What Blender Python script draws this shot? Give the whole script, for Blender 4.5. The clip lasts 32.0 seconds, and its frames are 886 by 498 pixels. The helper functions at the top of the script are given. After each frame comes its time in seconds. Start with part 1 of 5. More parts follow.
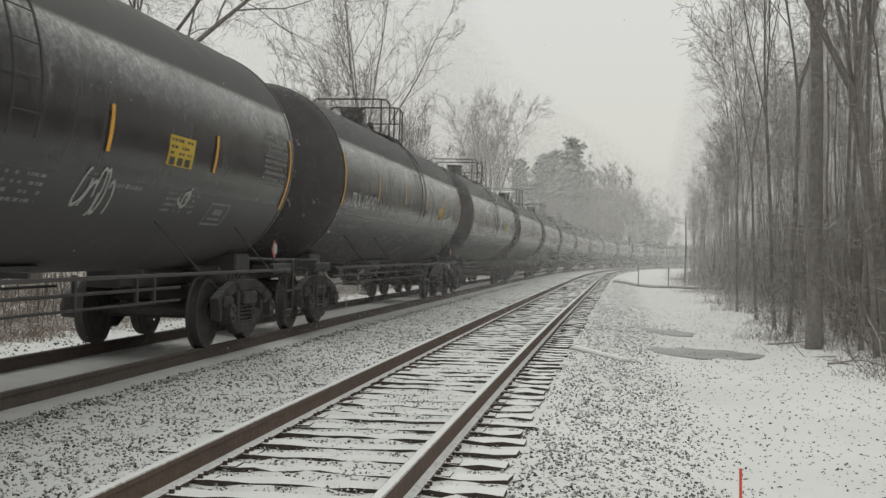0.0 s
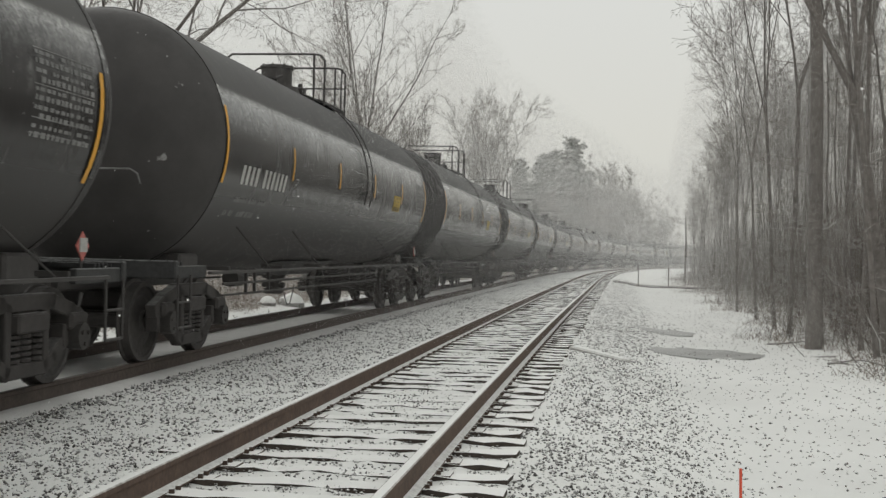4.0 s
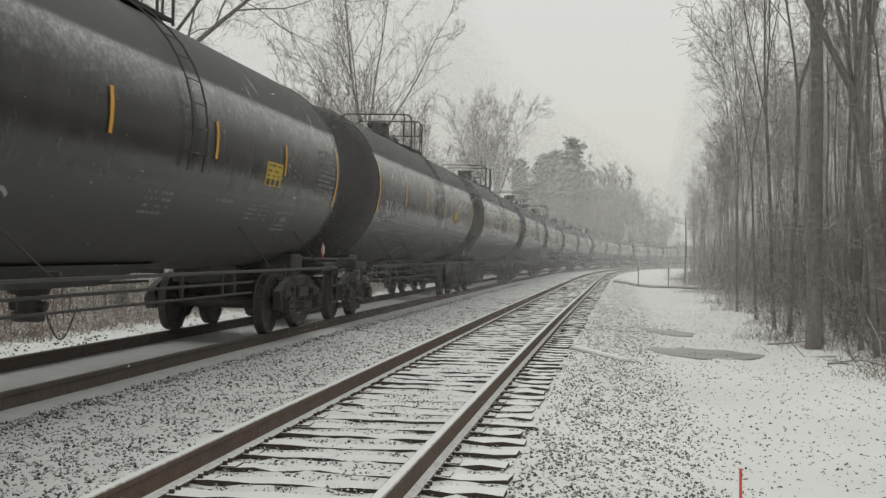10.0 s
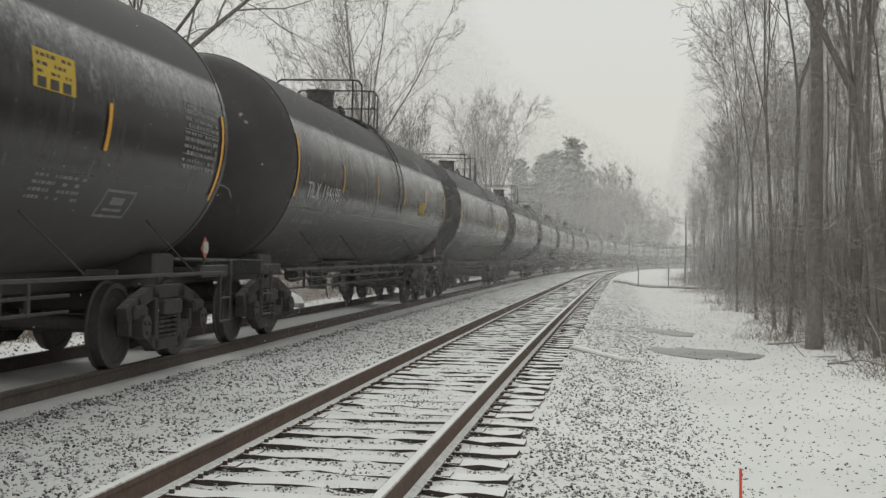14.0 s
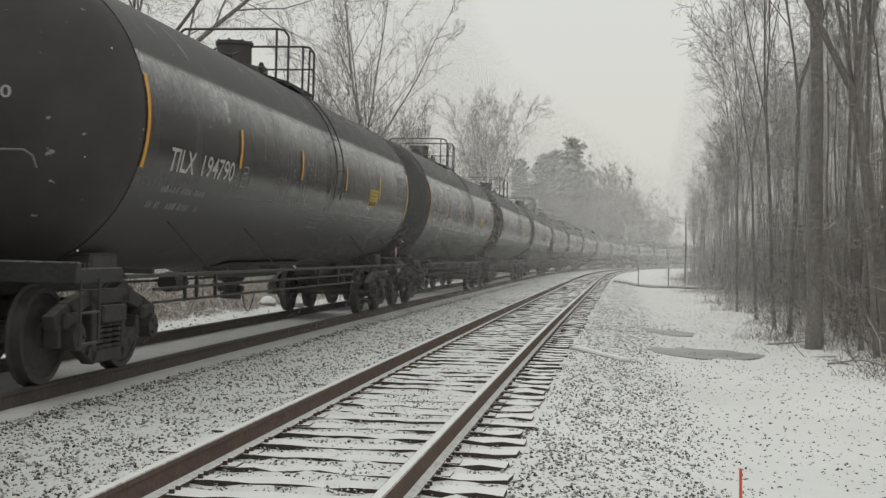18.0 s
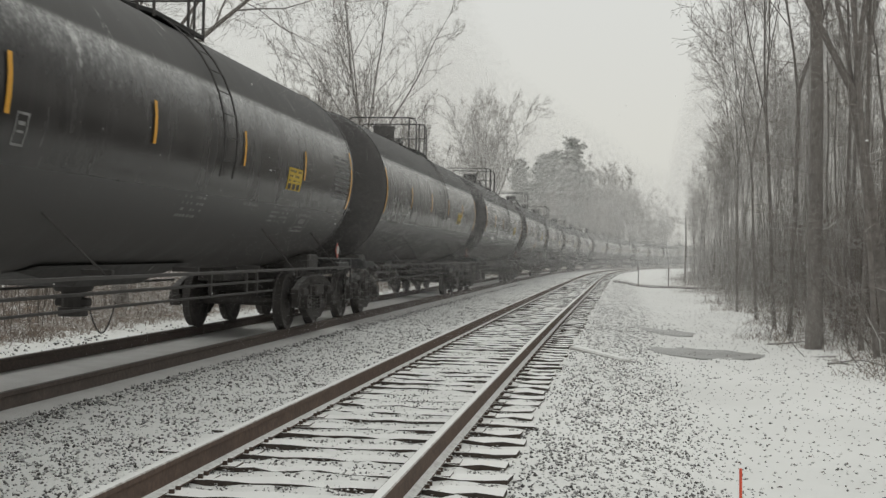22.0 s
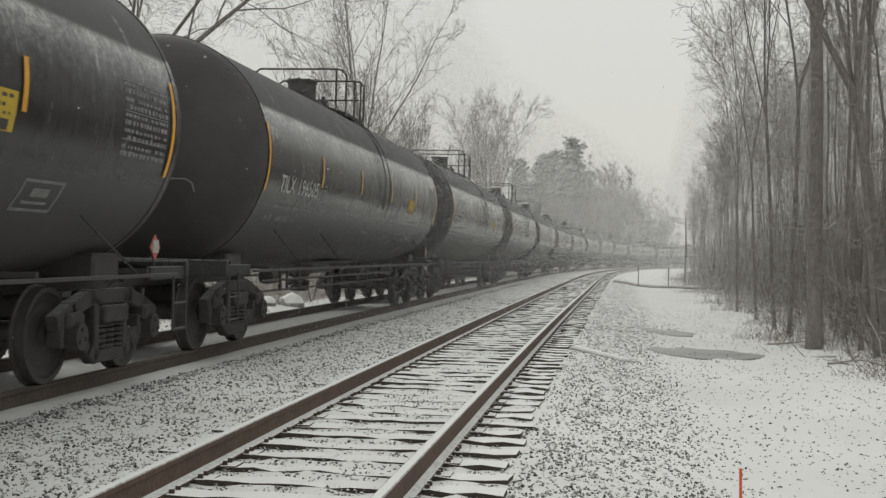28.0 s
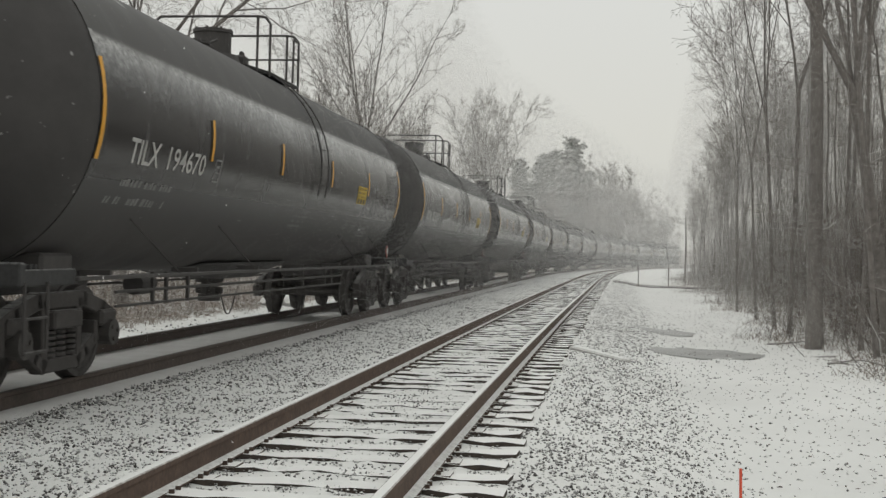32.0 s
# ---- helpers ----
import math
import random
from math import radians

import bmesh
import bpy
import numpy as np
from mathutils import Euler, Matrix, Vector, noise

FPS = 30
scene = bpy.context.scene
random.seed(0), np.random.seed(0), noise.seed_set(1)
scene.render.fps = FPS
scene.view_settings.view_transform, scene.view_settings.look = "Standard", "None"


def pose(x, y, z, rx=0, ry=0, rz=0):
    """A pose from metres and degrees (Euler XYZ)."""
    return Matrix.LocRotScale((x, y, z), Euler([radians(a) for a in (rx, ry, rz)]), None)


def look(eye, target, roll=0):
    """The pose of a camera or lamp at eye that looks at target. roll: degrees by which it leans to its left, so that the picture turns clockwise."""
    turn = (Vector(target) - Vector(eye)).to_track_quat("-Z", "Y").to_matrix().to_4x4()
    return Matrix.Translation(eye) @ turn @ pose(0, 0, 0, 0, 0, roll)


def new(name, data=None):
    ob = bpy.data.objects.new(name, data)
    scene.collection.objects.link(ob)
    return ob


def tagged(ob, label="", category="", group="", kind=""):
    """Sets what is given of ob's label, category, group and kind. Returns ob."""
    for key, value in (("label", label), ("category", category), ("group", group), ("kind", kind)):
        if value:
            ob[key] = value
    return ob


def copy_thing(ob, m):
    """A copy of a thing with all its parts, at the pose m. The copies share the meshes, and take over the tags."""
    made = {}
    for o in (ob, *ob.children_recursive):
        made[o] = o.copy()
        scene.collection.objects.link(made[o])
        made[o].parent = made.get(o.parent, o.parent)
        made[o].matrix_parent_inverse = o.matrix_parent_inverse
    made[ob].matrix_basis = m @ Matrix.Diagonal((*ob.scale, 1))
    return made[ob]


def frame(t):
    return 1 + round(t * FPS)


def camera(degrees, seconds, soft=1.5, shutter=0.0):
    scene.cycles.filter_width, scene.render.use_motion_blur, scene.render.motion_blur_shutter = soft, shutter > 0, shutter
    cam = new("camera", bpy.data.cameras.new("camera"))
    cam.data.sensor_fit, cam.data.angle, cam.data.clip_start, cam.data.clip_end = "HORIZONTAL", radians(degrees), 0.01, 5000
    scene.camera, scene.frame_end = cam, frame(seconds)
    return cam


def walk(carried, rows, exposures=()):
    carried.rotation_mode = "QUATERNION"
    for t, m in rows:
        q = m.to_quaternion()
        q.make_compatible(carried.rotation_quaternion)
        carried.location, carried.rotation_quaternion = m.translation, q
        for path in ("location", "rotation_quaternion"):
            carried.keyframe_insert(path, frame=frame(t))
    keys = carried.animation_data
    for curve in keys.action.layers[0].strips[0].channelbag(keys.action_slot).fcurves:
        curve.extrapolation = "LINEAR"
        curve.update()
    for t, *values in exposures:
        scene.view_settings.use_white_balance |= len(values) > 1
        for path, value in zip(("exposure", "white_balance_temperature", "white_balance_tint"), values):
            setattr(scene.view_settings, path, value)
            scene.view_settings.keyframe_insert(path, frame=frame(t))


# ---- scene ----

# ------------------------------------------------------------------ camera
cam = camera(41.2, 32.0, soft=1.4, shutter=0.1)
EYE = (0.0, 0.0, 1.317)
VIEW = look(EYE, (0.0, 100.0, 1.317 + 0.43), 0.12)

# ------------------------------------------------------------------ world and light
SUN_UP, SUN_TURN = 42.0, 205.0
world = bpy.data.worlds.new("overcast_sky")
scene.world = world
world.use_nodes = True
wn, wl = world.node_tree.nodes, world.node_tree.links
wn.clear()
sky = wn.new("ShaderNodeTexSky")
sky.sky_type = "NISHITA"
sky.sun_disc = False
sky.sun_elevation, sky.sun_rotation = radians(SUN_UP), radians(SUN_TURN)
sky.air_density, sky.dust_density, sky.ozone_density = 1.0, 4.0, 1.0
dim = wn.new("ShaderNodeVectorMath")
dim.operation = "SCALE"
dim.inputs["Scale"].default_value = 0.06
wl.new(sky.outputs[0], dim.inputs[0])
# a closed grey cloud layer, a little brighter overhead, warmer low down
wtc = wn.new("ShaderNodeTexCoord")
wsep = wn.new("ShaderNodeSeparateXYZ")
wl.new(wtc.outputs["Generated"], wsep.inputs[0])
wramp = wn.new("ShaderNodeValToRGB")
wramp.color_ramp.elements[0].position, wramp.color_ramp.elements[0].color = 0.0, (0.66, 0.655, 0.605, 1)
wramp.color_ramp.elements[1].position, wramp.color_ramp.elements[1].color = 1.0, (0.872, 0.885, 0.852, 1)
for pos, col in ((0.10, (0.71, 0.705, 0.65, 1)), (0.24, (0.735, 0.742, 0.71, 1))):
    e = wramp.color_ramp.elements.new(pos)
    e.color = col
wl.new(wsep.outputs["Z"], wramp.inputs[0])
wmix = wn.new("ShaderNodeMix")
wmix.data_type = "RGBA"
wmix.inputs["Factor"].default_value = 0.94
wl.new(dim.outputs[0], wmix.inputs["A"])
wl.new(wramp.outputs[0], wmix.inputs["B"])
wbg = wn.new("ShaderNodeBackground")
wbg.inputs["Strength"].default_value = 1.0
wl.new(wmix.outputs["Result"], wbg.inputs[0])
wout = wn.new("ShaderNodeOutputWorld")
wl.new(wbg.outputs[0], wout.inputs[0])

sun = new("sun", bpy.data.lights.new("sun", "SUN"))
sun.data.energy, sun.data.angle, sun.data.color = 0.5, radians(40), (1.0, 0.97, 0.93)
sun.rotation_euler = Euler((radians(90 - SUN_UP), 0, radians(SUN_TURN)))
scene.view_settings.exposure = 0.0


# ------------------------------------------------------------------ the line of the tracks
def table():
    """Centre line of the near track and of the far track, by arc length."""
    nodes = [-60, 0, 25, 50, 80, 110, 150, 200, 300]
    bends = [0.0, 0.00062, 0.00032, -0.00025, 0.00073, 0.00120, 0.00123, 0.00154, 0.00156]
    s = np.arange(-420.0, 760.0, 0.5)
    k = np.interp(s, nodes, bends)
    ang = np.concatenate([[0], np.cumsum((k[1:] + k[:-1]) / 2 * 0.5)])
    ang += 0.1386 - np.interp(0, s, ang)

    def run(v):
        c = np.concatenate([[0], np.cumsum((v[1:] + v[:-1]) / 2 * 0.5)])
        return c - np.interp(0, s, c)
    x = run(np.sin(ang)) - 2.006 * math.cos(0.1386)
    y = run(np.cos(ang)) + 2.006 * math.sin(0.1386)
    gap = np.interp(s, [-60, 0, 12, 25, 45, 80, 200], [3.95, 3.99, 4.05, 4.13, 4.20, 4.23, 4.26])
    x2, y2 = x - gap * np.cos(ang), y + gap * np.sin(ang)
    s2 = np.concatenate([[0], np.cumsum(np.hypot(np.diff(x2), np.diff(y2)))])
    s2 -= np.interp(0, s, s2)
    return s, x, y, ang, gap, x2, y2, s2


LS, LX, LY, LA, LGAP, LX2, LY2, LS2 = table()
LIFT2, CANT1, CANT2 = 0.10, 0.024, 0.035


def grade(s):
    s = np.asarray(s, float)
    return -0.00033 * s - 0.00002 * np.clip(s, 0, 220) ** 2


def near_line(s, o=0.0, z=0.0):
    """A point by the near track: s along it, o to its right, z over its right rail."""
    a = np.interp(s, LS, LA)
    return (float(np.interp(s, LS, LX) + o * np.cos(a)), float(np.interp(s, LS, LY) - o * np.sin(a)), float(z + grade(s)))


def far_line(s, o=0.0, z=0.0):
    """The same by the far track, by its own arc length."""
    x, y = np.interp(s, LS2, LX2), np.interp(s, LS2, LY2)
    a = np.interp(s, LS2, LA)
    return (float(x + o * np.cos(a)), float(y - o * np.sin(a)), float(z + LIFT2 + grade(s)))


# ------------------------------------------------------------------ materials
def nodes_of(name):
    m = bpy.data.materials.new(name)
    m.use_nodes = True
    nt = m.node_tree
    return m, nt.nodes, nt.links, nt.nodes["Principled BSDF"]


def noise_node(n, l, scale, detail=4.0, rough=0.6, coord="Object", stretch=None, shift=False):
    tc = n.new("ShaderNodeTexCoord")
    tex = n.new("ShaderNodeTexNoise")
    tex.inputs["Scale"].default_value, tex.inputs["Detail"].default_value = scale, detail
    tex.inputs["Roughness"].default_value = rough
    if stretch:
        mp = n.new("ShaderNodeMapping")
        mp.inputs["Scale"].default_value = stretch
        l.new(tc.outputs[coord], mp.inputs[0])
        l.new(mp.outputs[0], tex.inputs["Vector"])
    else:
        l.new(tc.outputs[coord], tex.inputs["Vector"])
    if shift:
        own, add = n.new("ShaderNodeObjectInfo"), n.new("ShaderNodeVectorMath")
        add.operation = "MULTIPLY_ADD"
        add.inputs[1].default_value, add.inputs[2].default_value = (61, 37, 23), (0, 0, 0)
        l.new(own.outputs["Random"], add.inputs[0])
        l.new(tex.inputs["Vector"].links[0].from_socket, add.inputs[2])
        l.new(add.outputs[0], tex.inputs["Vector"])
    return tex.outputs["Fac"]


def ramp(n, l, src, a, b, lo=0.0, hi=1.0):
    mr = n.new("ShaderNodeMapRange")
    mr.inputs["From Min"].default_value, mr.inputs["From Max"].default_value = a, b
    mr.inputs["To Min"].default_value, mr.inputs["To Max"].default_value = lo, hi
    l.new(src, mr.inputs["Value"])
    return mr.outputs["Result"]


def math_node(n, l, op, a, b):
    m = n.new("ShaderNodeMath")
    m.operation = op
    for i, v in enumerate((a, b)):
        if isinstance(v, (int, float)):
            m.inputs[i].default_value = v
        else:
            l.new(v, m.inputs[i])
    return m.outputs[0]


def mix_col(n, l, fac, a, b):
    m = n.new("ShaderNodeMix")
    m.data_type = "RGBA"
    if isinstance(fac, (int, float)):
        m.inputs["Factor"].default_value = fac
    else:
        l.new(fac, m.inputs["Factor"])
    for key, v in (("A", a), ("B", b)):
        if isinstance(v, tuple):
            m.inputs[key].default_value = (*v, 1)
        else:
            l.new(v, m.inputs[key])
    return m.outputs["Result"]


def bump(n, l, bsdf, height, strength=0.4, dist=0.01):
    b = n.new("ShaderNodeBump")
    b.inputs["Strength"].default_value, b.inputs["Distance"].default_value = strength, dist
    l.new(height, b.inputs["Height"])
    l.new(b.outputs[0], bsdf.inputs["Normal"])


def up_facing(n, l):
    g = n.new("ShaderNodeNewGeometry")
    s = n.new("ShaderNodeSeparateXYZ")
    l.new(g.outputs["True Normal"], s.inputs[0])
    return s.outputs["Z"]


SNOW = (0.805, 0.81, 0.79)


def snowy(name, a, b, scale, rough, lo, hi, metal=0.0, amount=1.0, grain=0.35, coord="Object", depth=0.01):
    """A surface of two tones with snow lying on what faces up."""
    m, n, l, p = nodes_of(name)
    f1 = noise_node(n, l, scale, 6, 0.65, coord)
    f2 = noise_node(n, l, scale * 0.13, 3, 0.5, coord)
    col = mix_col(n, l, ramp(n, l, f1, 0.35, 0.68), a, b)
    col = mix_col(n, l, ramp(n, l, f2, 0.45, 0.75, 0, 0.45), col, tuple(c * 0.55 for c in a))
    z = math_node(n, l, "ADD", up_facing(n, l), math_node(n, l, "MULTIPLY", math_node(n, l, "SUBTRACT", f1, 0.5), grain * 2))
    cover = ramp(n, l, z, lo, hi, 0, amount)
    l.new(mix_col(n, l, cover, col, SNOW), p.inputs["Base Color"])
    l.new(ramp(n, l, cover, 0, 1, rough, 0.75), p.inputs["Roughness"])
    p.inputs["Metallic"].default_value = metal
    bump(n, l, p, f1, 0.5, depth)
    return m


def plain(name, col, rough, metal=0.0, scale=30.0, vary=0.3, depth=0.002):
    m, n, l, p = nodes_of(name)
    f1 = noise_node(n, l, scale, 5, 0.6)
    f2 = noise_node(n, l, scale * 0.12, 3, 0.5)
    c = mix_col(n, l, ramp(n, l, f1, 0.3, 0.7, 0, vary), col, tuple(v * 0.5 for v in col))
    c = mix_col(n, l, ramp(n, l, f2, 0.45, 0.7, 0, vary), c, tuple(min(1, v * 1.35) for v in col))
    l.new(c, p.inputs["Base Color"])
    l.new(ramp(n, l, f1, 0.3, 0.7, rough * 0.85, min(1, rough * 1.15)), p.inputs["Roughness"])
    p.inputs["Metallic"].default_value = metal
    bump(n, l, p, f1, 0.3, depth)
    return m


def ground_material():
    m, n, l, p = nodes_of("snow_ground")
    at = n.new("ShaderNodeAttribute")
    at.attribute_name = "litter"
    fine = noise_node(n, l, 26, 5, 0.7)
    mid = noise_node(n, l, 3.1, 5, 0.6)
    big = noise_node(n, l, 0.35, 3, 0.5)
    snow = mix_col(n, l, ramp(n, l, big, 0.35, 0.7), (0.785, 0.79, 0.77), (0.705, 0.71, 0.69))
    # brake dust and grit in the busy track's snow, train's shade painted in too
    grit = n.new("ShaderNodeAttribute")
    grit.attribute_name = "dust_shade"
    grimy_shaded = math_node(n, l, "MULTIPLY", grit.outputs["Fac"], ramp(n, l, mid, 0.3, 0.7, 0.55, 1.0))
    snow = mix_col(n, l, grimy_shaded, snow, (0.56, 0.55, 0.535))
    soil = mix_col(n, l, ramp(n, l, mid, 0.35, 0.65), (0.085, 0.06, 0.045), (0.20, 0.15, 0.11))
    m1 = math_node(n, l, "ADD", at.outputs["Fac"], math_node(n, l, "MULTIPLY", math_node(n, l, "SUBTRACT", fine, 0.5), 1.3))
    m2 = math_node(n, l, "ADD", m1, math_node(n, l, "MULTIPLY", math_node(n, l, "SUBTRACT", mid, 0.5), 0.9))
    l.new(mix_col(n, l, ramp(n, l, m2, 0.42, 0.62), snow, soil), p.inputs["Base Color"])
    p.inputs["Roughness"].default_value = 0.85
    bump(n, l, p, fine, 0.5, 0.02)
    return m


def tank_material():
    m, n, l, p = nodes_of("black_tank_paint")
    oi = n.new("ShaderNodeObjectInfo")
    fine = noise_node(n, l, 9, 6, 0.65, shift=True)
    streak = noise_node(n, l, 1.0, 5, 0.65, stretch=(1.5, 2.4, 0.5), shift=True)
    patch = noise_node(n, l, 0.9, 4, 0.6, shift=True)
    smear = noise_node(n, l, 1.0, 3, 0.5, stretch=(1.2, 3.2, 1.0), shift=True)
    c = mix_col(n, l, ramp(n, l, streak, 0.45, 0.75), (0.030, 0.0287, 0.0287), (0.054, 0.0513, 0.0505))
    c = mix_col(n, l, ramp(n, l, oi.outputs["Random"], 0, 1, 0, 0.4), c, (0.042, 0.040, 0.0392))
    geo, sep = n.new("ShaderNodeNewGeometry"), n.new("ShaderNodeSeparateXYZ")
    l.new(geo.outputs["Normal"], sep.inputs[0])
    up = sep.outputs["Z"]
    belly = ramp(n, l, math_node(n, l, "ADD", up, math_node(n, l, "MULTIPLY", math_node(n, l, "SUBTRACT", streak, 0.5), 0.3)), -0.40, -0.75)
    # light painted in: the down-facing belly is mixed to a paler grey
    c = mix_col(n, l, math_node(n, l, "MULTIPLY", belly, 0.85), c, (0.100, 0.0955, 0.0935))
    z = math_node(n, l, "ADD", up, math_node(n, l, "MULTIPLY", math_node(n, l, "SUBTRACT", patch, 0.5), 0.22))
    z = math_node(n, l, "ADD", z, math_node(n, l, "MULTIPLY", math_node(n, l, "SUBTRACT", fine, 0.5), 0.45))
    # rime: speckled, thickest under the shoulder's crest, thin and even on the crown
    speck = noise_node(n, l, 26, 4, 0.7, shift=True)
    edge = math_node(n, l, "ADD", up, math_node(n, l, "MULTIPLY", math_node(n, l, "SUBTRACT", speck, 0.5), 0.07))
    below = ramp(n, l, edge, 0.405, 0.375)
    fade = math_node(n, l, "POWER", ramp(n, l, z, -0.06, 0.42), 3.0)
    grit = ramp(n, l, speck, 0.36, 0.66, 0.25, 1.0)
    shoulder = math_node(n, l, "MULTIPLY", math_node(n, l, "MULTIPLY", below, fade), grit)
    crown = ramp(n, l, edge, 0.375, 0.405, 0, 0.085)
    frost = math_node(n, l, "ADD", crown, math_node(n, l, "MULTIPLY", shoulder, 0.75))
    # a few blots of wet snow stuck to the flank
    blot = math_node(n, l, "MULTIPLY", ramp(n, l, smear, 0.66, 0.74, 0, 0.30), ramp(n, l, fine, 0.42, 0.55))
    frost = math_node(n, l, "ADD", frost, math_node(n, l, "MULTIPLY", blot, ramp(n, l, up, -0.1, 0.25)))
    # specks of driven snow that stuck
    fleck = noise_node(n, l, 34, 2, 0.5, shift=True)
    frost = math_node(n, l, "ADD", frost, math_node(n, l, "MULTIPLY", ramp(n, l, fleck, 0.735, 0.765, 0, 0.45), ramp(n, l, patch, 0.4, 0.6)))
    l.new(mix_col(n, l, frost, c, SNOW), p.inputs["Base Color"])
    # clean and glossy along the flank, dull on the crown and on the belly
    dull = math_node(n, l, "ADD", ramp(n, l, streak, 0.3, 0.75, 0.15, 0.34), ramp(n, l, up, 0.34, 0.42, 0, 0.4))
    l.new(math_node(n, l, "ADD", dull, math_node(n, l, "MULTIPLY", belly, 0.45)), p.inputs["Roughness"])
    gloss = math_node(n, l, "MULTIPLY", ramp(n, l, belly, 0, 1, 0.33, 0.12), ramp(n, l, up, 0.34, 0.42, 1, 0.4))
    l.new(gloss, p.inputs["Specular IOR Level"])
    bump(n, l, p, math_node(n, l, "ADD", streak, fine), 0.06, 0.01)
    return m


def head_material():
    m, n, l, p = nodes_of("sooty_black_paint")
    fine = noise_node(n, l, 14, 5, 0.65, shift=True)
    patch = noise_node(n, l, 1.4, 4, 0.6, shift=True)
    spot = noise_node(n, l, 7, 2, 0.5, shift=True)
    c = mix_col(n, l, ramp(n, l, patch, 0.4, 0.7), (0.056, 0.0535, 0.0525), (0.076, 0.0725, 0.071))
    c = mix_col(n, l, math_node(n, l, "MULTIPLY", ramp(n, l, spot, 0.72, 0.76, 0, 0.35), ramp(n, l, fine, 0.45, 0.6)), c, SNOW)
    l.new(c, p.inputs["Base Color"])
    l.new(ramp(n, l, fine, 0.3, 0.7, 0.5, 0.7), p.inputs["Roughness"])
    p.inputs["Specular IOR Level"].default_value = 0.25
    bump(n, l, p, fine, 0.08, 0.01)
    return m


def flake_material():
    m = bpy.data.materials.new("snowflake")
    m.use_nodes = True
    n, l = m.node_tree.nodes, m.node_tree.links
    n.clear()
    d, t = n.new("ShaderNodeBsdfDiffuse"), n.new("ShaderNodeBsdfTranslucent")
    for s in (d, t):
        s.inputs["Color"].default_value = (0.98, 0.98, 0.97, 1)
    mx, o = n.new("ShaderNodeMixShader"), n.new("ShaderNodeOutputMaterial")
    mx.inputs[0].default_value = 0.5
    l.new(d.outputs[0], mx.inputs[1]), l.new(t.outputs[0], mx.inputs[2]), l.new(mx.outputs[0], o.inputs[0])
    return m


M_GROUND = ground_material()
M_TANK = tank_material()
M_HEAD = head_material()
M_FLAKE = flake_material()
M_STONE = snowy("ballast_stone", (0.06, 0.057, 0.055), (0.125, 0.118, 0.111), 30, 0.85, 0.4, 0.9, coord="Object")
M_TIE = snowy("old_tie_wood", (0.035, 0.028, 0.023), (0.085, 0.068, 0.055), 14, 0.9, 0.45, 0.75, grain=0.5)
M_RAIL = snowy("rusty_rail", (0.075, 0.048, 0.036), (0.13, 0.085, 0.062), 22, 0.8, 0.75, 0.95, grain=0.15)
M_RAIL_RUN = snowy("running_rail", (0.055, 0.042, 0.036), (0.095, 0.072, 0.060), 22, 0.75, 0.9, 1.2, amount=0.3, grain=0.1)
M_PLATE = snowy("tie_plate_iron", (0.05, 0.035, 0.028), (0.10, 0.065, 0.045), 30, 0.8, 0.35, 0.8, amount=0.95, grain=0.5)
M_FRAME = snowy("underframe_black", (0.047, 0.044, 0.042), (0.064, 0.059, 0.057), 14, 0.65, 0.75, 1.1, amount=0.22, depth=0.002)
M_TRUCK = snowy("truck_grime", (0.047, 0.043, 0.041), (0.065, 0.059, 0.056), 14, 0.85, 0.7, 1.1, amount=0.22, depth=0.004)
M_WHEEL = plain("wheel_steel", (0.058, 0.053, 0.050), 0.65, 0.1, 16, 0.5)
M_GRATE = snowy("platform_grating", (0.03, 0.03, 0.03), (0.05, 0.05, 0.05), 20, 0.7, 0.6, 0.9, amount=0.2)
M_YELLOW = plain("yellow_reflector", (0.72, 0.36, 0.03), 0.45, 0.0, 25, 0.35)
M_PLACARD = plain("yellow_placard", (0.52, 0.36, 0.03), 0.55, 0.0, 25, 0.3)
M_WHITE = plain("stencil_white", (0.43, 0.43, 0.41), 0.65, 0.0, 25, 0.45)
M_PALE = plain("faded_stencil", (0.22, 0.22, 0.215), 0.7, 0.0, 40, 0.6)
M_CHALK = plain("white_spray_paint", (0.42, 0.42, 0.41), 0.7, 0.0, 40, 0.5)
M_RED = plain("faded_red", (0.45, 0.13, 0.11), 0.6, 0.0, 25, 0.3)
M_BARK = snowy("bark", (0.15, 0.137, 0.126), (0.25, 0.23, 0.213), 9, 0.9, 0.5, 1.0, amount=0.7, depth=0.03)
M_STEM = snowy("brush_stem", (0.11, 0.095, 0.083), (0.19, 0.168, 0.15), 3, 0.9, 0.5, 1.0, amount=0.5)
M_TWIG = snowy("twig", (0.20, 0.18, 0.163), (0.32, 0.295, 0.27), 5, 0.9, 0.35, 0.95, amount=0.65)
M_NEEDLE = snowy("pine_needles", (0.072, 0.085, 0.066), (0.115, 0.13, 0.10), 2, 0.85, 0.35, 0.95, amount=0.7)
M_GRASS = snowy("dead_grass", (0.20, 0.165, 0.14), (0.31, 0.265, 0.23), 1.5, 0.9, 0.55, 1.0, amount=0.8)
M_LEAF = plain("dead_leaf", (0.075, 0.05, 0.035), 0.85, 0.0, 40, 0.5)
M_STAKE = plain("orange_stake_paint", (0.75, 0.10, 0.05), 0.5)
M_WOODPOLE = snowy("weathered_pole", (0.09, 0.075, 0.062), (0.17, 0.145, 0.12), 12, 0.9, 0.6, 0.9)
M_ICE = plain("slushy_ice", (0.34, 0.34, 0.33), 0.40, 0.0, 1.2, 0.5)
M_ROCK = snowy("snowy_rock", (0.17, 0.165, 0.155), (0.28, 0.27, 0.255), 8, 0.9, 0.0, 0.4, grain=0.3)
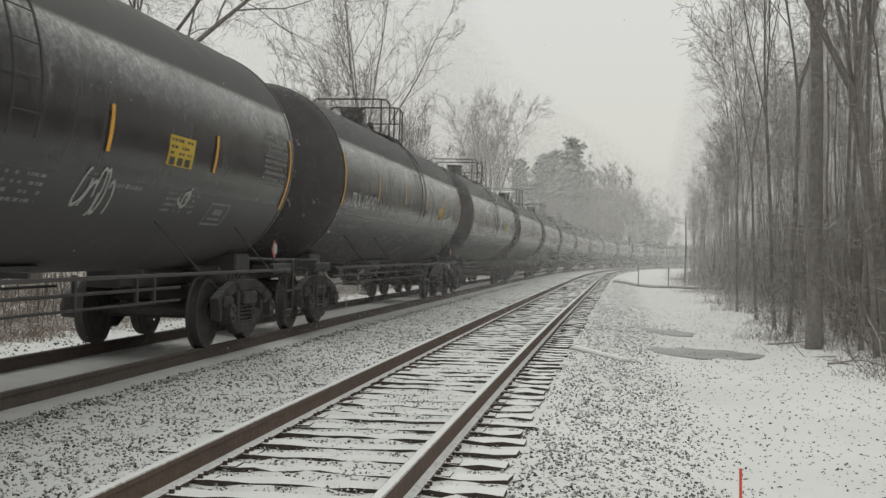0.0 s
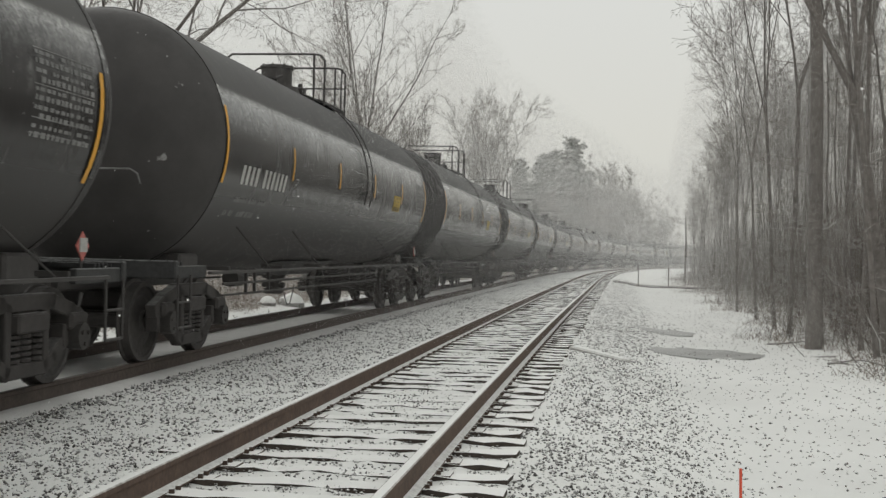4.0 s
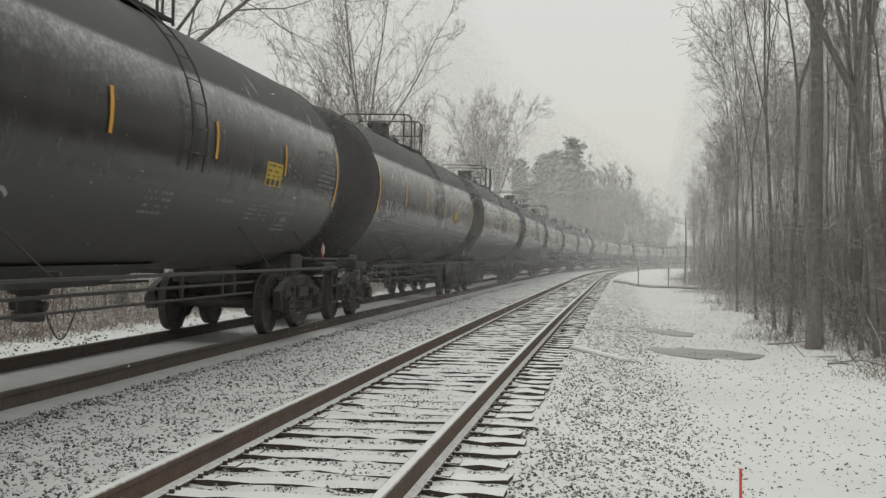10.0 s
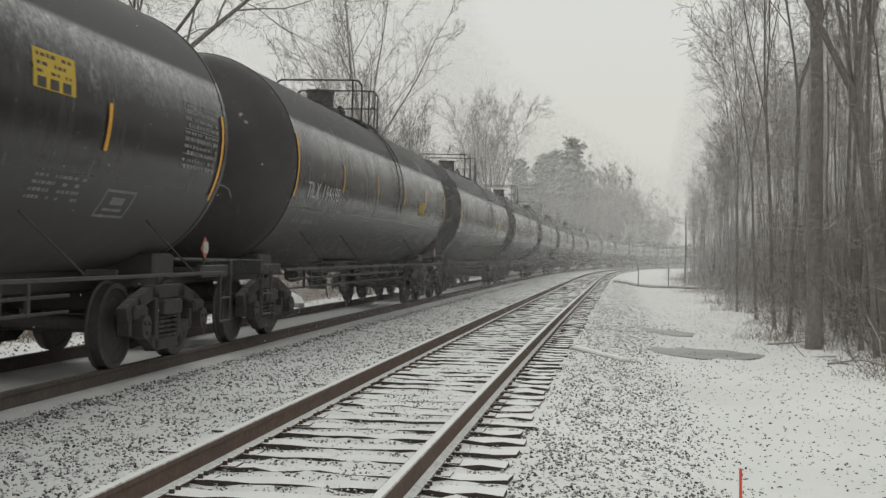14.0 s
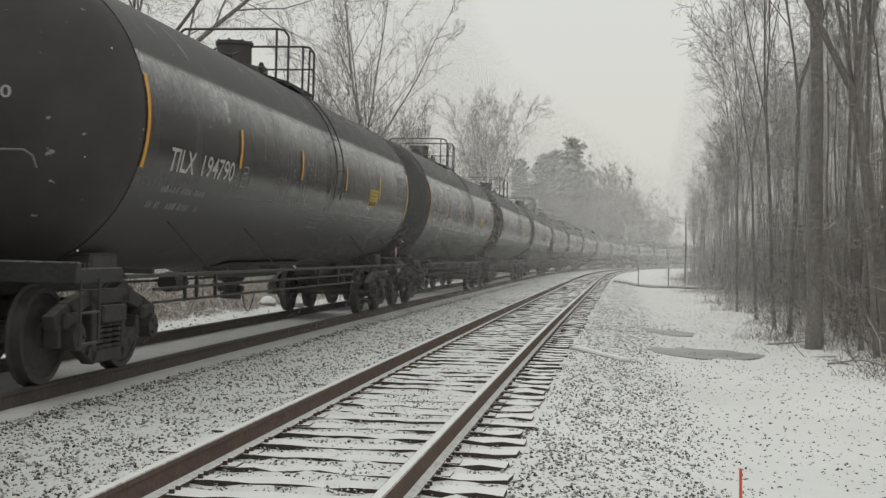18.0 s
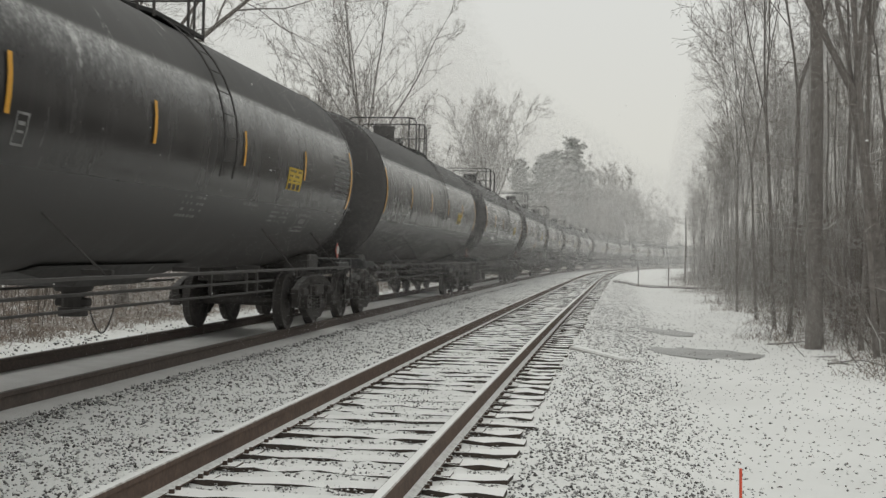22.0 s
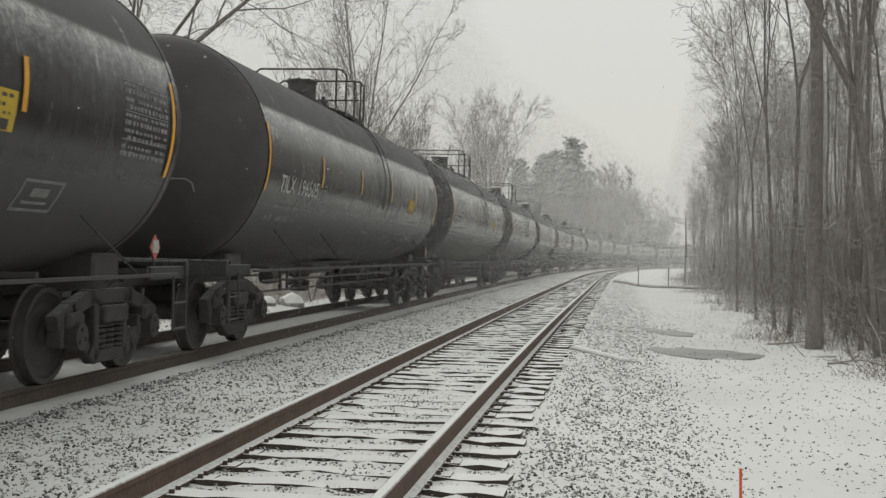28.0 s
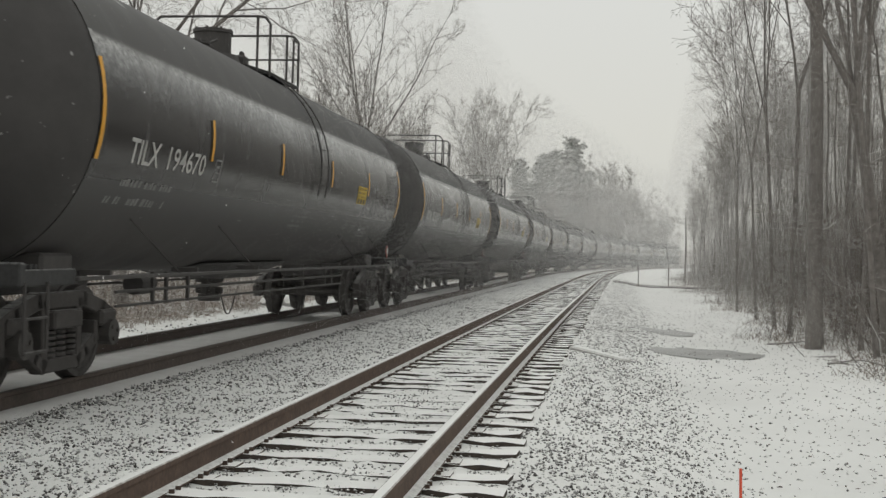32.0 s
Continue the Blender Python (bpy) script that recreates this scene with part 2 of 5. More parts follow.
M_CONCRETE = snowy("pale_concrete", (0.42, 0.41, 0.39), (0.52, 0.51, 0.49), 12, 0.9, 0.5, 0.8)


# ------------------------------------------------------------------ mesh helpers
def part(name, bm, material, parent=None, label="", smooth=False):
    me = bpy.data.meshes.new(name)
    bm.to_mesh(me)
    bm.free()
    me.materials.append(material)
    if smooth:
        me.shade_smooth()
    ob = new(name, me)
    ob.parent = parent
    if label:
        tagged(ob, label)
    return ob


def mesh_ob(name, verts, faces, material, parent=None, label="", smooth=False):
    me = bpy.data.meshes.new(name)
    me.from_pydata(verts, [], faces)
    me.materials.append(material)
    if smooth:
        me.shade_smooth()
    me.update()
    ob = new(name, me)
    ob.parent = parent
    if label:
        tagged(ob, label)
    return ob


def cloud_mesh(name, verts, per, faces, material, label, category):
    """Many alike small pieces in one mesh: per corners each, faces within a piece."""
    n, f = len(verts) // per, np.asarray(faces)
    idx = (f[None] + (np.arange(n) * per)[:, None, None]).astype(np.int32)
    me = bpy.data.meshes.new(name)
    me.vertices.add(len(verts))
    me.vertices.foreach_set("co", np.ascontiguousarray(verts, np.float32).reshape(-1))
    me.loops.add(idx.size)
    me.loops.foreach_set("vertex_index", idx.reshape(-1))
    me.polygons.add(idx.shape[0] * idx.shape[1])
    me.polygons.foreach_set("loop_start", np.arange(0, idx.size, idx.shape[2], dtype=np.int32))
    me.update(calc_edges=True)
    me.materials.append(material)
    return tagged(new(name, me), label, category, kind="stuff")


def box(bm, c, size, m=None, bevel=0.0):
    mt = Matrix.Translation(c) @ Matrix.Diagonal((*size, 1))
    if m is not None:
        mt = m @ mt
    r = bmesh.ops.create_cube(bm, size=1, matrix=mt)
    if bevel:
        es = list({e for v in r["verts"] for e in v.link_edges})
        bmesh.ops.bevel(bm, geom=es, offset=bevel, segments=1, affect="EDGES")


def rod(bm, a, b, r, seg=6):
    a, b = Vector(a), Vector(b)
    d = b - a
    m = Matrix.Translation((a + b) / 2) @ d.to_track_quat("Z", "Y").to_matrix().to_4x4()
    bmesh.ops.create_cone(bm, cap_ends=True, segments=seg, radius1=r, radius2=r, depth=d.length, matrix=m)


def pipe(bm, pts, r, seg=6):
    for a, b in zip(pts, pts[1:]):
        rod(bm, a, b, r, seg)


def drum(bm, c, axis, r, length, seg=16, r2=None):
    m = Matrix.Translation(c) @ Vector(axis).to_track_quat("Z", "Y").to_matrix().to_4x4()
    bmesh.ops.create_cone(bm, cap_ends=True, segments=seg, radius1=r, radius2=r if r2 is None else r2, depth=length, matrix=m)


def lathe(profile, seg, axis="Y"):
    """A body turned from (radius, along) pairs."""
    bm = bmesh.new()
    rings = []
    for r, t in profile:
        if r < 1e-5:
            rings.append([bm.verts.new((0, t, 0))])
        else:
            rings.append([bm.verts.new((r * math.sin(2 * math.pi * i / seg), t, r * math.cos(2 * math.pi * i / seg))) for i in range(seg)])
    for a, b in zip(rings, rings[1:]):
        for i in range(seg):
            j = (i + 1) % seg
            f = [a[0]] if len(a) == 1 else [a[i], a[j]]
            f += [b[0]] if len(b) == 1 else [b[j], b[i]]
            bm.faces.new(f)
    bmesh.ops.recalc_face_normals(bm, faces=bm.faces)
    return bm



# ------------------------------------------------------------------ ground and tracks
def bank(s, o):
    """Height of the ground by the near track's line: s along, o to its right."""
    z = np.interp(o, [-400, -60, -30, -16, -11, -8.6, -7.2, -6.3, -5.0, -3.4, -2.6, -1.7, -1.3, -0.9, -0.7, 0.0, 0.4, 0.75, 1.45, 2.1, 2.9, 3.6, 6.0, 9.0, 30, 400],
                  [6, 3.2, 1.8, 0.55, 0.1, -0.25, -0.42, -0.14, -0.07, -0.07, -0.135, -0.158, -0.154, -0.164, -0.188, -0.184, -0.196, -0.210, -0.230, -0.28, -0.44, -0.50, -0.50, -0.42, 0.3, 5])
    return z + grade(s)


def build_ground():
    ss = np.concatenate([np.arange(-420, -20, 10), np.arange(-20, 3, 1.0), np.arange(3, 34, 0.13), np.arange(34, 70, 0.4),
                         np.arange(70, 160, 2.0), np.arange(160, 760, 12.0)])
    oo = np.concatenate([np.arange(-400, -40, 24), np.arange(-40, -12, 2.0), np.arange(-12, -5.0, 0.35), np.arange(-5.0, 7.0, 0.11),
                         np.arange(7.0, 12, 0.5), np.arange(12, 40, 2.5), np.arange(40, 401, 30)])
    S, O = np.meshgrid(ss, oo, indexing="ij")
    a = np.interp(S, LS, LA)
    X, Y = np.interp(S, LS, LX) + O * np.cos(a), np.interp(S, LS, LY) - O * np.sin(a)
    Z = bank(S, O)
    gap = np.interp(S, LS, LGAP)
    far = np.abs(O + gap)
    rng = np.random.default_rng(4)
    lump = rng.normal(0, 1, S.shape)
    lump = (lump + np.roll(lump, 1, 0) + np.roll(lump, 1, 1)) / 1.7
    rough = np.where(far < 1.05, 0.002, np.where(np.abs(O) < 1.35, 0.010, 0.005)) * np.where((S > 0) & (S < 120), 1, 0)
    rough = np.where((O > -5.8) & (O < 6.5), rough, rough * 5)
    Z = Z + lump * rough
    # powder blown in level with the far rails' foot
    bed = LIFT2 + grade(S) - 0.155 + CANT2 * np.clip(0.5 - (O + gap) / 1.5, -0.2, 1.2)
    Z = np.where(far < 0.98, bed, Z)
    lit = np.interp(O, [-60, -11, -8.8, -8.0, -6.0, 5.0, 6.0, 7.0, 9, 60], [0.62, 0.62, 0.62, 0.2, 0.0, 0.04, 0.30, 0.48, 0.60, 0.60])
    verts = np.stack([X, Y, Z], -1).reshape(-1, 3)
    n, m = S.shape
    i = np.arange(n * m).reshape(n, m)
    faces = np.stack([i[:-1, :-1], i[:-1, 1:], i[1:, 1:], i[1:, :-1]], -1).reshape(-1, 4)
    ob = mesh_ob("ground", verts.tolist(), faces.tolist(), M_GROUND, smooth=True)
    at = ob.data.attributes.new("litter", "FLOAT", "POINT")
    at.data.foreach_set("value", lit.reshape(-1).astype(np.float32))
    # full under the train, fading out beside it: dust and painted shade
    dust_shade = ob.data.attributes.new("dust_shade", "FLOAT", "POINT")
    dust_shade.data.foreach_set("value", np.interp(far, [0, 1.0, 1.25, 1.7], [1.0, 1.0, 0.5, 0.0]).reshape(-1).astype(np.float32))
    tagged(ob, "snow-dusted ground with gravel and leaf litter showing through", "ground", kind="structure")
    return ob


RAIL = [(-0.07, -0.185), (0.07, -0.185), (0.07, -0.172), (0.016, -0.152), (0.010, -0.05), (0.034, -0.038), (0.037, -0.006), (0.028, 0.0),
        (-0.028, 0.0), (-0.037, -0.006), (-0.034, -0.038), (-0.010, -0.05), (-0.016, -0.152), (-0.07, -0.172)]


def sweep_rail(line, offset, lift, a, b, material, parent, label):
    st = np.concatenate([np.arange(a, 0, 6.0), np.arange(0, 60, 1.0), np.arange(60, b, 3.0)])
    verts, faces, k = [], [], len(RAIL)
    for s in st:
        for u, v in RAIL:
            verts.append(line(s, offset + u, lift + v))
    for i in range(len(st) - 1):
        for j in range(k):
            q = (j + 1) % k
            faces.append((i * k + j, i * k + q, (i + 1) * k + q, (i + 1) * k + j))
    return mesh_ob("rail", verts, faces, material, parent, label)


def build_tracks():
    near = tagged(new("railway_track"), "empty railway track with snow between rusty rails and wooden ties", "railway track", kind="structure")
    sweep_rail(near_line, -0.755, CANT1, -150, 420, M_RAIL, near, "rusty rail with snow on its head")
    sweep_rail(near_line, 0.755, 0.0, -150, 420, M_RAIL, near, "rusty rail with snow on its head")
    far = tagged(new("railway_track"), "railway track under the passing train, powder snow level with its rails", "railway track", kind="structure")
    sweep_rail(far_line, -0.755, CANT2, -345, 560, M_RAIL_RUN, far, "dark worn rail")
    sweep_rail(far_line, 0.755, 0.0, -345, 560, M_RAIL_RUN, far, "dark worn rail")
    rng = random.Random(11)
    # ties of the near track, a few meshes shared among them
    ties = []
    for v in range(6):
        bm = bmesh.new()
        box(bm, (0, 0, -0.09), (2.59, 0.225, 0.18))
        bmesh.ops.subdivide_edges(bm, edges=[e for e in bm.edges if abs((e.verts[0].co - e.verts[1].co).x) > 1], cuts=15)
        for w in bm.verts:
            w.co += Vector((rng.uniform(-0.012, 0.012), rng.uniform(-0.010, 0.010), rng.uniform(-0.014, 0.008) if w.co.z > -0.1 else 0))
        me = bpy.data.meshes.new("tie")
        bm.to_mesh(me), bm.free()
        me.materials.append(M_TIE)
        ties.append(me)
    bm = bmesh.new()
    box(bm, (0, 0, 0.006), (0.36, 0.19, 0.02))
    for sx in (-1, 1):
        for sy in (-1, 1):
            box(bm, (sx * 0.095, sy * 0.055, 0.03), (0.03, 0.022, 0.035))
    plate = bpy.data.meshes.new("tie_plate")
    bm.to_mesh(plate), bm.free()
    plate.materials.append(M_PLATE)
    s = -16.0
    while s < 150:
        o = rng.uniform(-0.05, 0.06)
        x, y, z = near_line(s, o, -0.187 + rng.uniform(-0.008, 0.008))
        a = float(np.interp(s, LS, LA))
        tie = new("tie", rng.choice(ties))
        tie.parent = near
        tie.matrix_basis = pose(x, y, z + CANT1 / 2 + 0.002, 0, math.degrees(CANT1 / 1.5), -math.degrees(a) + rng.uniform(-1.2, 1.2))
        if 0 < s < 42:
            for side, lift in ((-1, CANT1), (1, 0.0)):
                p = new("tie_plate", plate)
                p.parent = near
                px, py, pz = near_line(s, side * 0.755, -0.199 + lift)
                p.matrix_basis = pose(px, py, pz, 0, 0, -math.degrees(a))
        s += 0.502 + rng.uniform(-0.03, 0.03)
    # tie ends that show beside the far track
    s = 6.0
    while s < 60:
        x, y, z = far_line(s, rng.uniform(-0.30, -0.18), -0.203 + rng.uniform(-0.022, 0.012))
        a = float(np.interp(s, LS2, LA))
        tie = new("tie", rng.choice(ties))
        tie.parent = far
        tie.matrix_basis = pose(x, y, z, 0, 0, -math.degrees(a))
        s += 0.51 + rng.uniform(-0.02, 0.02)


def build_ballast():
    """Broken stone poking through the snow, thinning with distance."""
    rng = np.random.default_rng(7)
    base = np.array([(1, 0, 0), (-1, 0, 0), (0, 1, 0), (0, -1, 0), (0, 0, 1), (0, 0, -1)], float)
    tri = np.array([(0, 2, 4), (2, 1, 4), (1, 3, 4), (3, 0, 4), (2, 0, 5), (1, 2, 5), (3, 1, 5), (0, 3, 5)])
    def scatter(count, s0, s1, o0, o1, r0, r1, sink, blur=0.0):
        s = s0 * (s1 / s0) ** rng.random(count)
        o = rng.uniform(o0, o1, count) + rng.normal(0, blur, count)
        return np.stack([s, o, rng.uniform(r0, r1, count) ** 1.0, np.full(count, sink)], 1)
    sets = [scatter(20000, 5, 85, -3.4, -1.15, 0.005, 0.015, 0.30),      # between the tracks
            scatter(18000, 5, 85, 1.3, 2.8, 0.005, 0.015, 0.30, 0.22),       # shoulder
            scatter(15000, 5, 50, -1.2, 1.3, 0.006, 0.015, 0.3),        # in the cribs
            scatter(4500, 8, 60, -8.2, -5.4, 0.015, 0.035, 0.2),
            scatter(2400, 5, 40, -3.1, -1.2, 0.011, 0.021, 0.3),       # coarser stones among them
            scatter(2200, 5, 40, 1.35, 2.9, 0.011, 0.021, 0.3, 0.2),
            scatter(2600, 6, 60, -3.02, -2.86, 0.008, 0.026, 0.2, 0.03),   # grit along the far track's shoulder
            scatter(4000, 4, 40, 3.0, 6.8, 0.006, 0.018, 0.2)]
    sets += [np.stack([rng.uniform(-12, 6, 2600), rng.uniform(*w, 2600), rng.uniform(0.008, 0.02, 2600), np.full(2600, 0.3)], 1) for w in ((-3.4, -1.25), (1.3, 3.0))]
    p = np.concatenate(sets)
    s, o, r = p[:, 0], p[:, 1], p[:, 2]
    gap = np.interp(s, LS, LGAP)
    keep = np.abs(o + gap) > 0.98
    s, o, r, sink = s[keep], o[keep], r[keep], p[keep, 3]
    n = len(s)
    a = np.interp(s, LS, LA)
    c = np.stack([np.interp(s, LS, LX) + o * np.cos(a), np.interp(s, LS, LY) - o * np.sin(a), bank(s, o) + r * sink], 1)
    v = base[None] * rng.uniform(0.55, 1.35, (n, 6, 1)) * r[:, None, None]
    v += rng.normal(0, 0.22, (n, 6, 3)) * r[:, None, None]
    t = rng.uniform(0, 6.28, n)
    ct, st = np.cos(t)[:, None], np.sin(t)[:, None]
    v = np.stack([v[..., 0] * ct - v[..., 1] * st, v[..., 0] * st + v[..., 1] * ct, v[..., 2] * 0.8], -1)
    v += c[:, None]
    cloud_mesh("ballast_stones", v.reshape(-1, 3), 6, tri, M_STONE, "crushed grey ballast stones half buried in snow", "ballast")


build_ground()
build_tracks()
build_ballast()


# ------------------------------------------------------------------ the tank train
TANK_R, TANK_Z, HALF, LENGTH = 1.56, 2.56, 7.40, 18.075
TRUCK_Y, AXLE, WHEEL_R = 7.0, 0.89, 0.457


def on_tank(y, z, proud=0.004):
    """A point on the tank's right flank."""
    d = max(-1.0, min(1.0, (z - TANK_Z) / TANK_R))
    a = math.asin(d)
    return ((TANK_R + proud) * math.cos(a), y, TANK_Z + (TANK_R + proud) * math.sin(a))


def decal(bm, y0, y1, z0, z1, proud=0.004, lean=0.0):
    k = max(1, int(abs(z1 - z0) / 0.12))
    rows = []
    for i in range(k + 1):
        z = z0 + (z1 - z0) * i / k
        dy = lean * i / k
        rows.append((bm.verts.new(on_tank(y0 + dy, z, proud)), bm.verts.new(on_tank(y1 + dy, z, proud))))
    for a, b in zip(rows, rows[1:]):
        bm.faces.new((a[0], a[1], b[1], b[0]))


def lettering(text, y0, z0, height, width):
    """Letters laid on the tank's flank, from the built-in font."""
    cu = bpy.data.curves.new("letters", "FONT")
    cu.body, cu.size, cu.resolution_u = text, 1.0, 3
    cu.offset = 0.012
    ob = bpy.data.objects.new("letters", cu)
    scene.collection.objects.link(ob)
    bpy.context.view_layer.update()
    me = bpy.data.meshes.new_from_object(ob.evaluated_get(bpy.context.evaluated_depsgraph_get()))
    bpy.data.objects.remove(ob)
    xs = [v.co.x for v in me.vertices]
    ys = [v.co.y for v in me.vertices]
    x0, x1, b0, b1 = min(xs), max(xs), min(ys), max(ys)
    bm = bmesh.new()
    bm.from_mesh(me)
    bpy.data.meshes.remove(me)
    for v in bm.verts:
        v.co = on_tank(y0 + (v.co.x - x0) / (x1 - x0) * width, z0 + (v.co.y - b0) / (b1 - b0) * height, 0.005)
    return bm


def bars(bm, rng, y0, y1, z, h, fill=0.8):
    """A line of small unreadable stencilling."""
    y = y0
    while y < y1:
        w = rng.uniform(0.03, 0.09)
        if rng.random() < fill:
            decal(bm, y, min(y + w, y1), z, z + h * rng.uniform(0.8, 1.0), 0.0045)
        y += w + rng.uniform(0.012, 0.04)


def scribble(bm, rng, y0, z0, w, h, strokes, width=0.034):
    """Looping spray strokes with no letters in them."""
    for k in range(strokes):
        cy, cz = y0 + w * (k + 0.5) / strokes + rng.uniform(-0.05, 0.05) * w, z0 + h * rng.uniform(0.35, 0.65)
        ry, rz = w / strokes * rng.uniform(0.5, 0.95), h * rng.uniform(0.28, 0.5)
        a0, turn, slant = rng.uniform(0, 6.28), rng.choice((-1, 1)) * rng.uniform(2.6, 6.5), rng.uniform(-0.2, 0.5)
        pts = []
        for i in range(13):
            t = i / 12
            a = a0 + turn * t
            z = cz + rz * math.sin(a) * (1 - 0.3 * t)
            pts.append((cy + ry * math.cos(a) * (0.6 + 0.4 * t) + slant * (z - cz) + 0.25 * ry * t, z))
        for i, (p, q) in enumerate(zip(pts, pts[1:])):
            dy, dz = q[0] - p[0], q[1] - p[1]
            d = math.hypot(dy, dz) or 1
            ny, nz = -dz / d * width / 2, dy / d * width / 2
            quad = [(p[0] - ny, p[1] - nz), (q[0] - ny, q[1] - nz), (q[0] + ny, q[1] + nz), (p[0] + ny, p[1] + nz)]
            bm.faces.new([bm.verts.new(on_tank(a, b, 0.005 + 0.0004 * (i % 2))) for a, b in quad])


def wheelset_mesh():
    prof = [(0.0, -0.09), (0.11, -0.09), (0.13, -0.05), (0.30, -0.02), (0.385, -0.045), (0.40, -0.065), (WHEEL_R - 0.004, -0.065),
            (WHEEL_R, 0.035), (WHEEL_R + 0.026, 0.05), (WHEEL_R + 0.024, 0.07), (0.40, 0.07), (0.385, 0.05), (0.29, 0.03), (0.13, 0.06), (0.10, 0.09), (0.0, 0.09)]
    out = bmesh.new()
    for side in (1, -1):
        bm = lathe(prof, 28)
        bm.transform(Matrix.Translation((side * 0.755, 0, 0)) @ Matrix.Rotation(math.pi / 2 * side, 4, "Z"))
        me = bpy.data.meshes.new("tmp")
        bm.to_mesh(me), bm.free()
        out.from_mesh(me)
        bpy.data.meshes.remove(me)
    drum(out, (0, 0, 0), (1, 0, 0), 0.085, 2.1, 12)
    for side in (1, -1):
        drum(out, (side * 1.10, 0, 0), (1, 0, 0), 0.13, 0.14, 12)
        for k in range(3):
            a = k * 2.094
            drum(out, (side * 1.175, 0.07 * math.cos(a), 0.07 * math.sin(a)), (1, 0, 0), 0.022, 0.03, 6)
    bmesh.ops.recalc_face_normals(out, faces=out.faces)
    me = bpy.data.meshes.new("wheelset")
    out.to_mesh(me), out.free()
    me.materials.append(M_WHEEL)
    return me


def side_frame_mesh():
    """A cast side frame with its window, pedestal jaws and spring nest."""
    bm = bmesh.new()
    x = 1.0
    def bar(pts, w, t=0.13):
        for (y0, z0), (y1, z1) in zip(pts, pts[1:]):
            d = math.hypot(y1 - y0, z1 - z0)
            m = Matrix.Translation((x, (y0 + y1) / 2, (z0 + z1) / 2)) @ Matrix.Rotation(math.atan2(z1 - z0, y1 - y0), 4, "X")
            box(bm, (0, 0, 0), (t, d + w * 0.7, w), m, 0.012)
    bar([(-1.12, 0.60), (-0.85, 0.70), (-0.45, 0.80), (0.45, 0.80), (0.85, 0.70), (1.12, 0.60)], 0.15)
    bar([(-0.98, 0.56), (-0.50, 0.30), (-0.34, 0.22), (0.34, 0.22), (0.50, 0.30), (0.98, 0.56)], 0.13)
    bar([(-0.34, 0.24), (-0.34, 0.78)], 0.11)
    bar([(0.34, 0.24), (0.34, 0.78)], 0.11)
    for e in (-1, 1):
        box(bm, (x, e * AXLE, 0.60), (0.24, 0.34, 0.16), None, 0.03)
        box(bm, (x, e * (AXLE + 0.20), 0.47), (0.15, 0.07, 0.22), None, 0.012)
        box(bm, (x, e * (AXLE - 0.20), 0.47), (0.15, 0.07, 0.22), None, 0.012)
    for k in (-0.2, 0.0, 0.2):
        for h in range(5):
            drum(bm, (x, k, 0.31 + h * 0.052), (0, 0, 1), 0.085, 0.028, 10)
    box(bm, (x, 0, 0.63), (0.26, 0.56, 0.17), None, 0.02)
    me = bpy.data.meshes.new("side_frame")
    bm.to_mesh(me), bm.free()
    me.materials.append(M_TRUCK)
    return me


def add_truck(car, y, wheelset, frame_mesh):
    bm = bmesh.new()
    box(bm, (0, 0, 0.66), (2.1, 0.36, 0.22), None, 0.03)
    drum(bm, (0, 0, 0.82), (0, 0, 1), 0.2, 0.16, 16)
    for e in (-1, 1):
        box(bm, (0, e * 0.36, 0.42), (1.5, 0.10, 0.14), None, 0.015)
        for sx in (-1, 1):
            box(bm, (sx * 0.75, e * 0.40, 0.44), (0.09, 0.06, 0.30), None, 0.01)
    bolster = part("truck", bm, M_TRUCK, car, "cast steel truck caked in grime")
    bolster.location = (0, y, 0)
    for side in (1, -1):
        f = new("side_frame", frame_mesh)
        f.parent = bolster
        f.rotation_euler = Euler((0, 0, 0 if side > 0 else math.pi))
    for e in (-1, 1):
        w = new("wheelset", wheelset)
        w.parent = bolster
        w.matrix_parent_inverse = Matrix.Translation((0, e * AXLE, WHEEL_R))
    return bolster


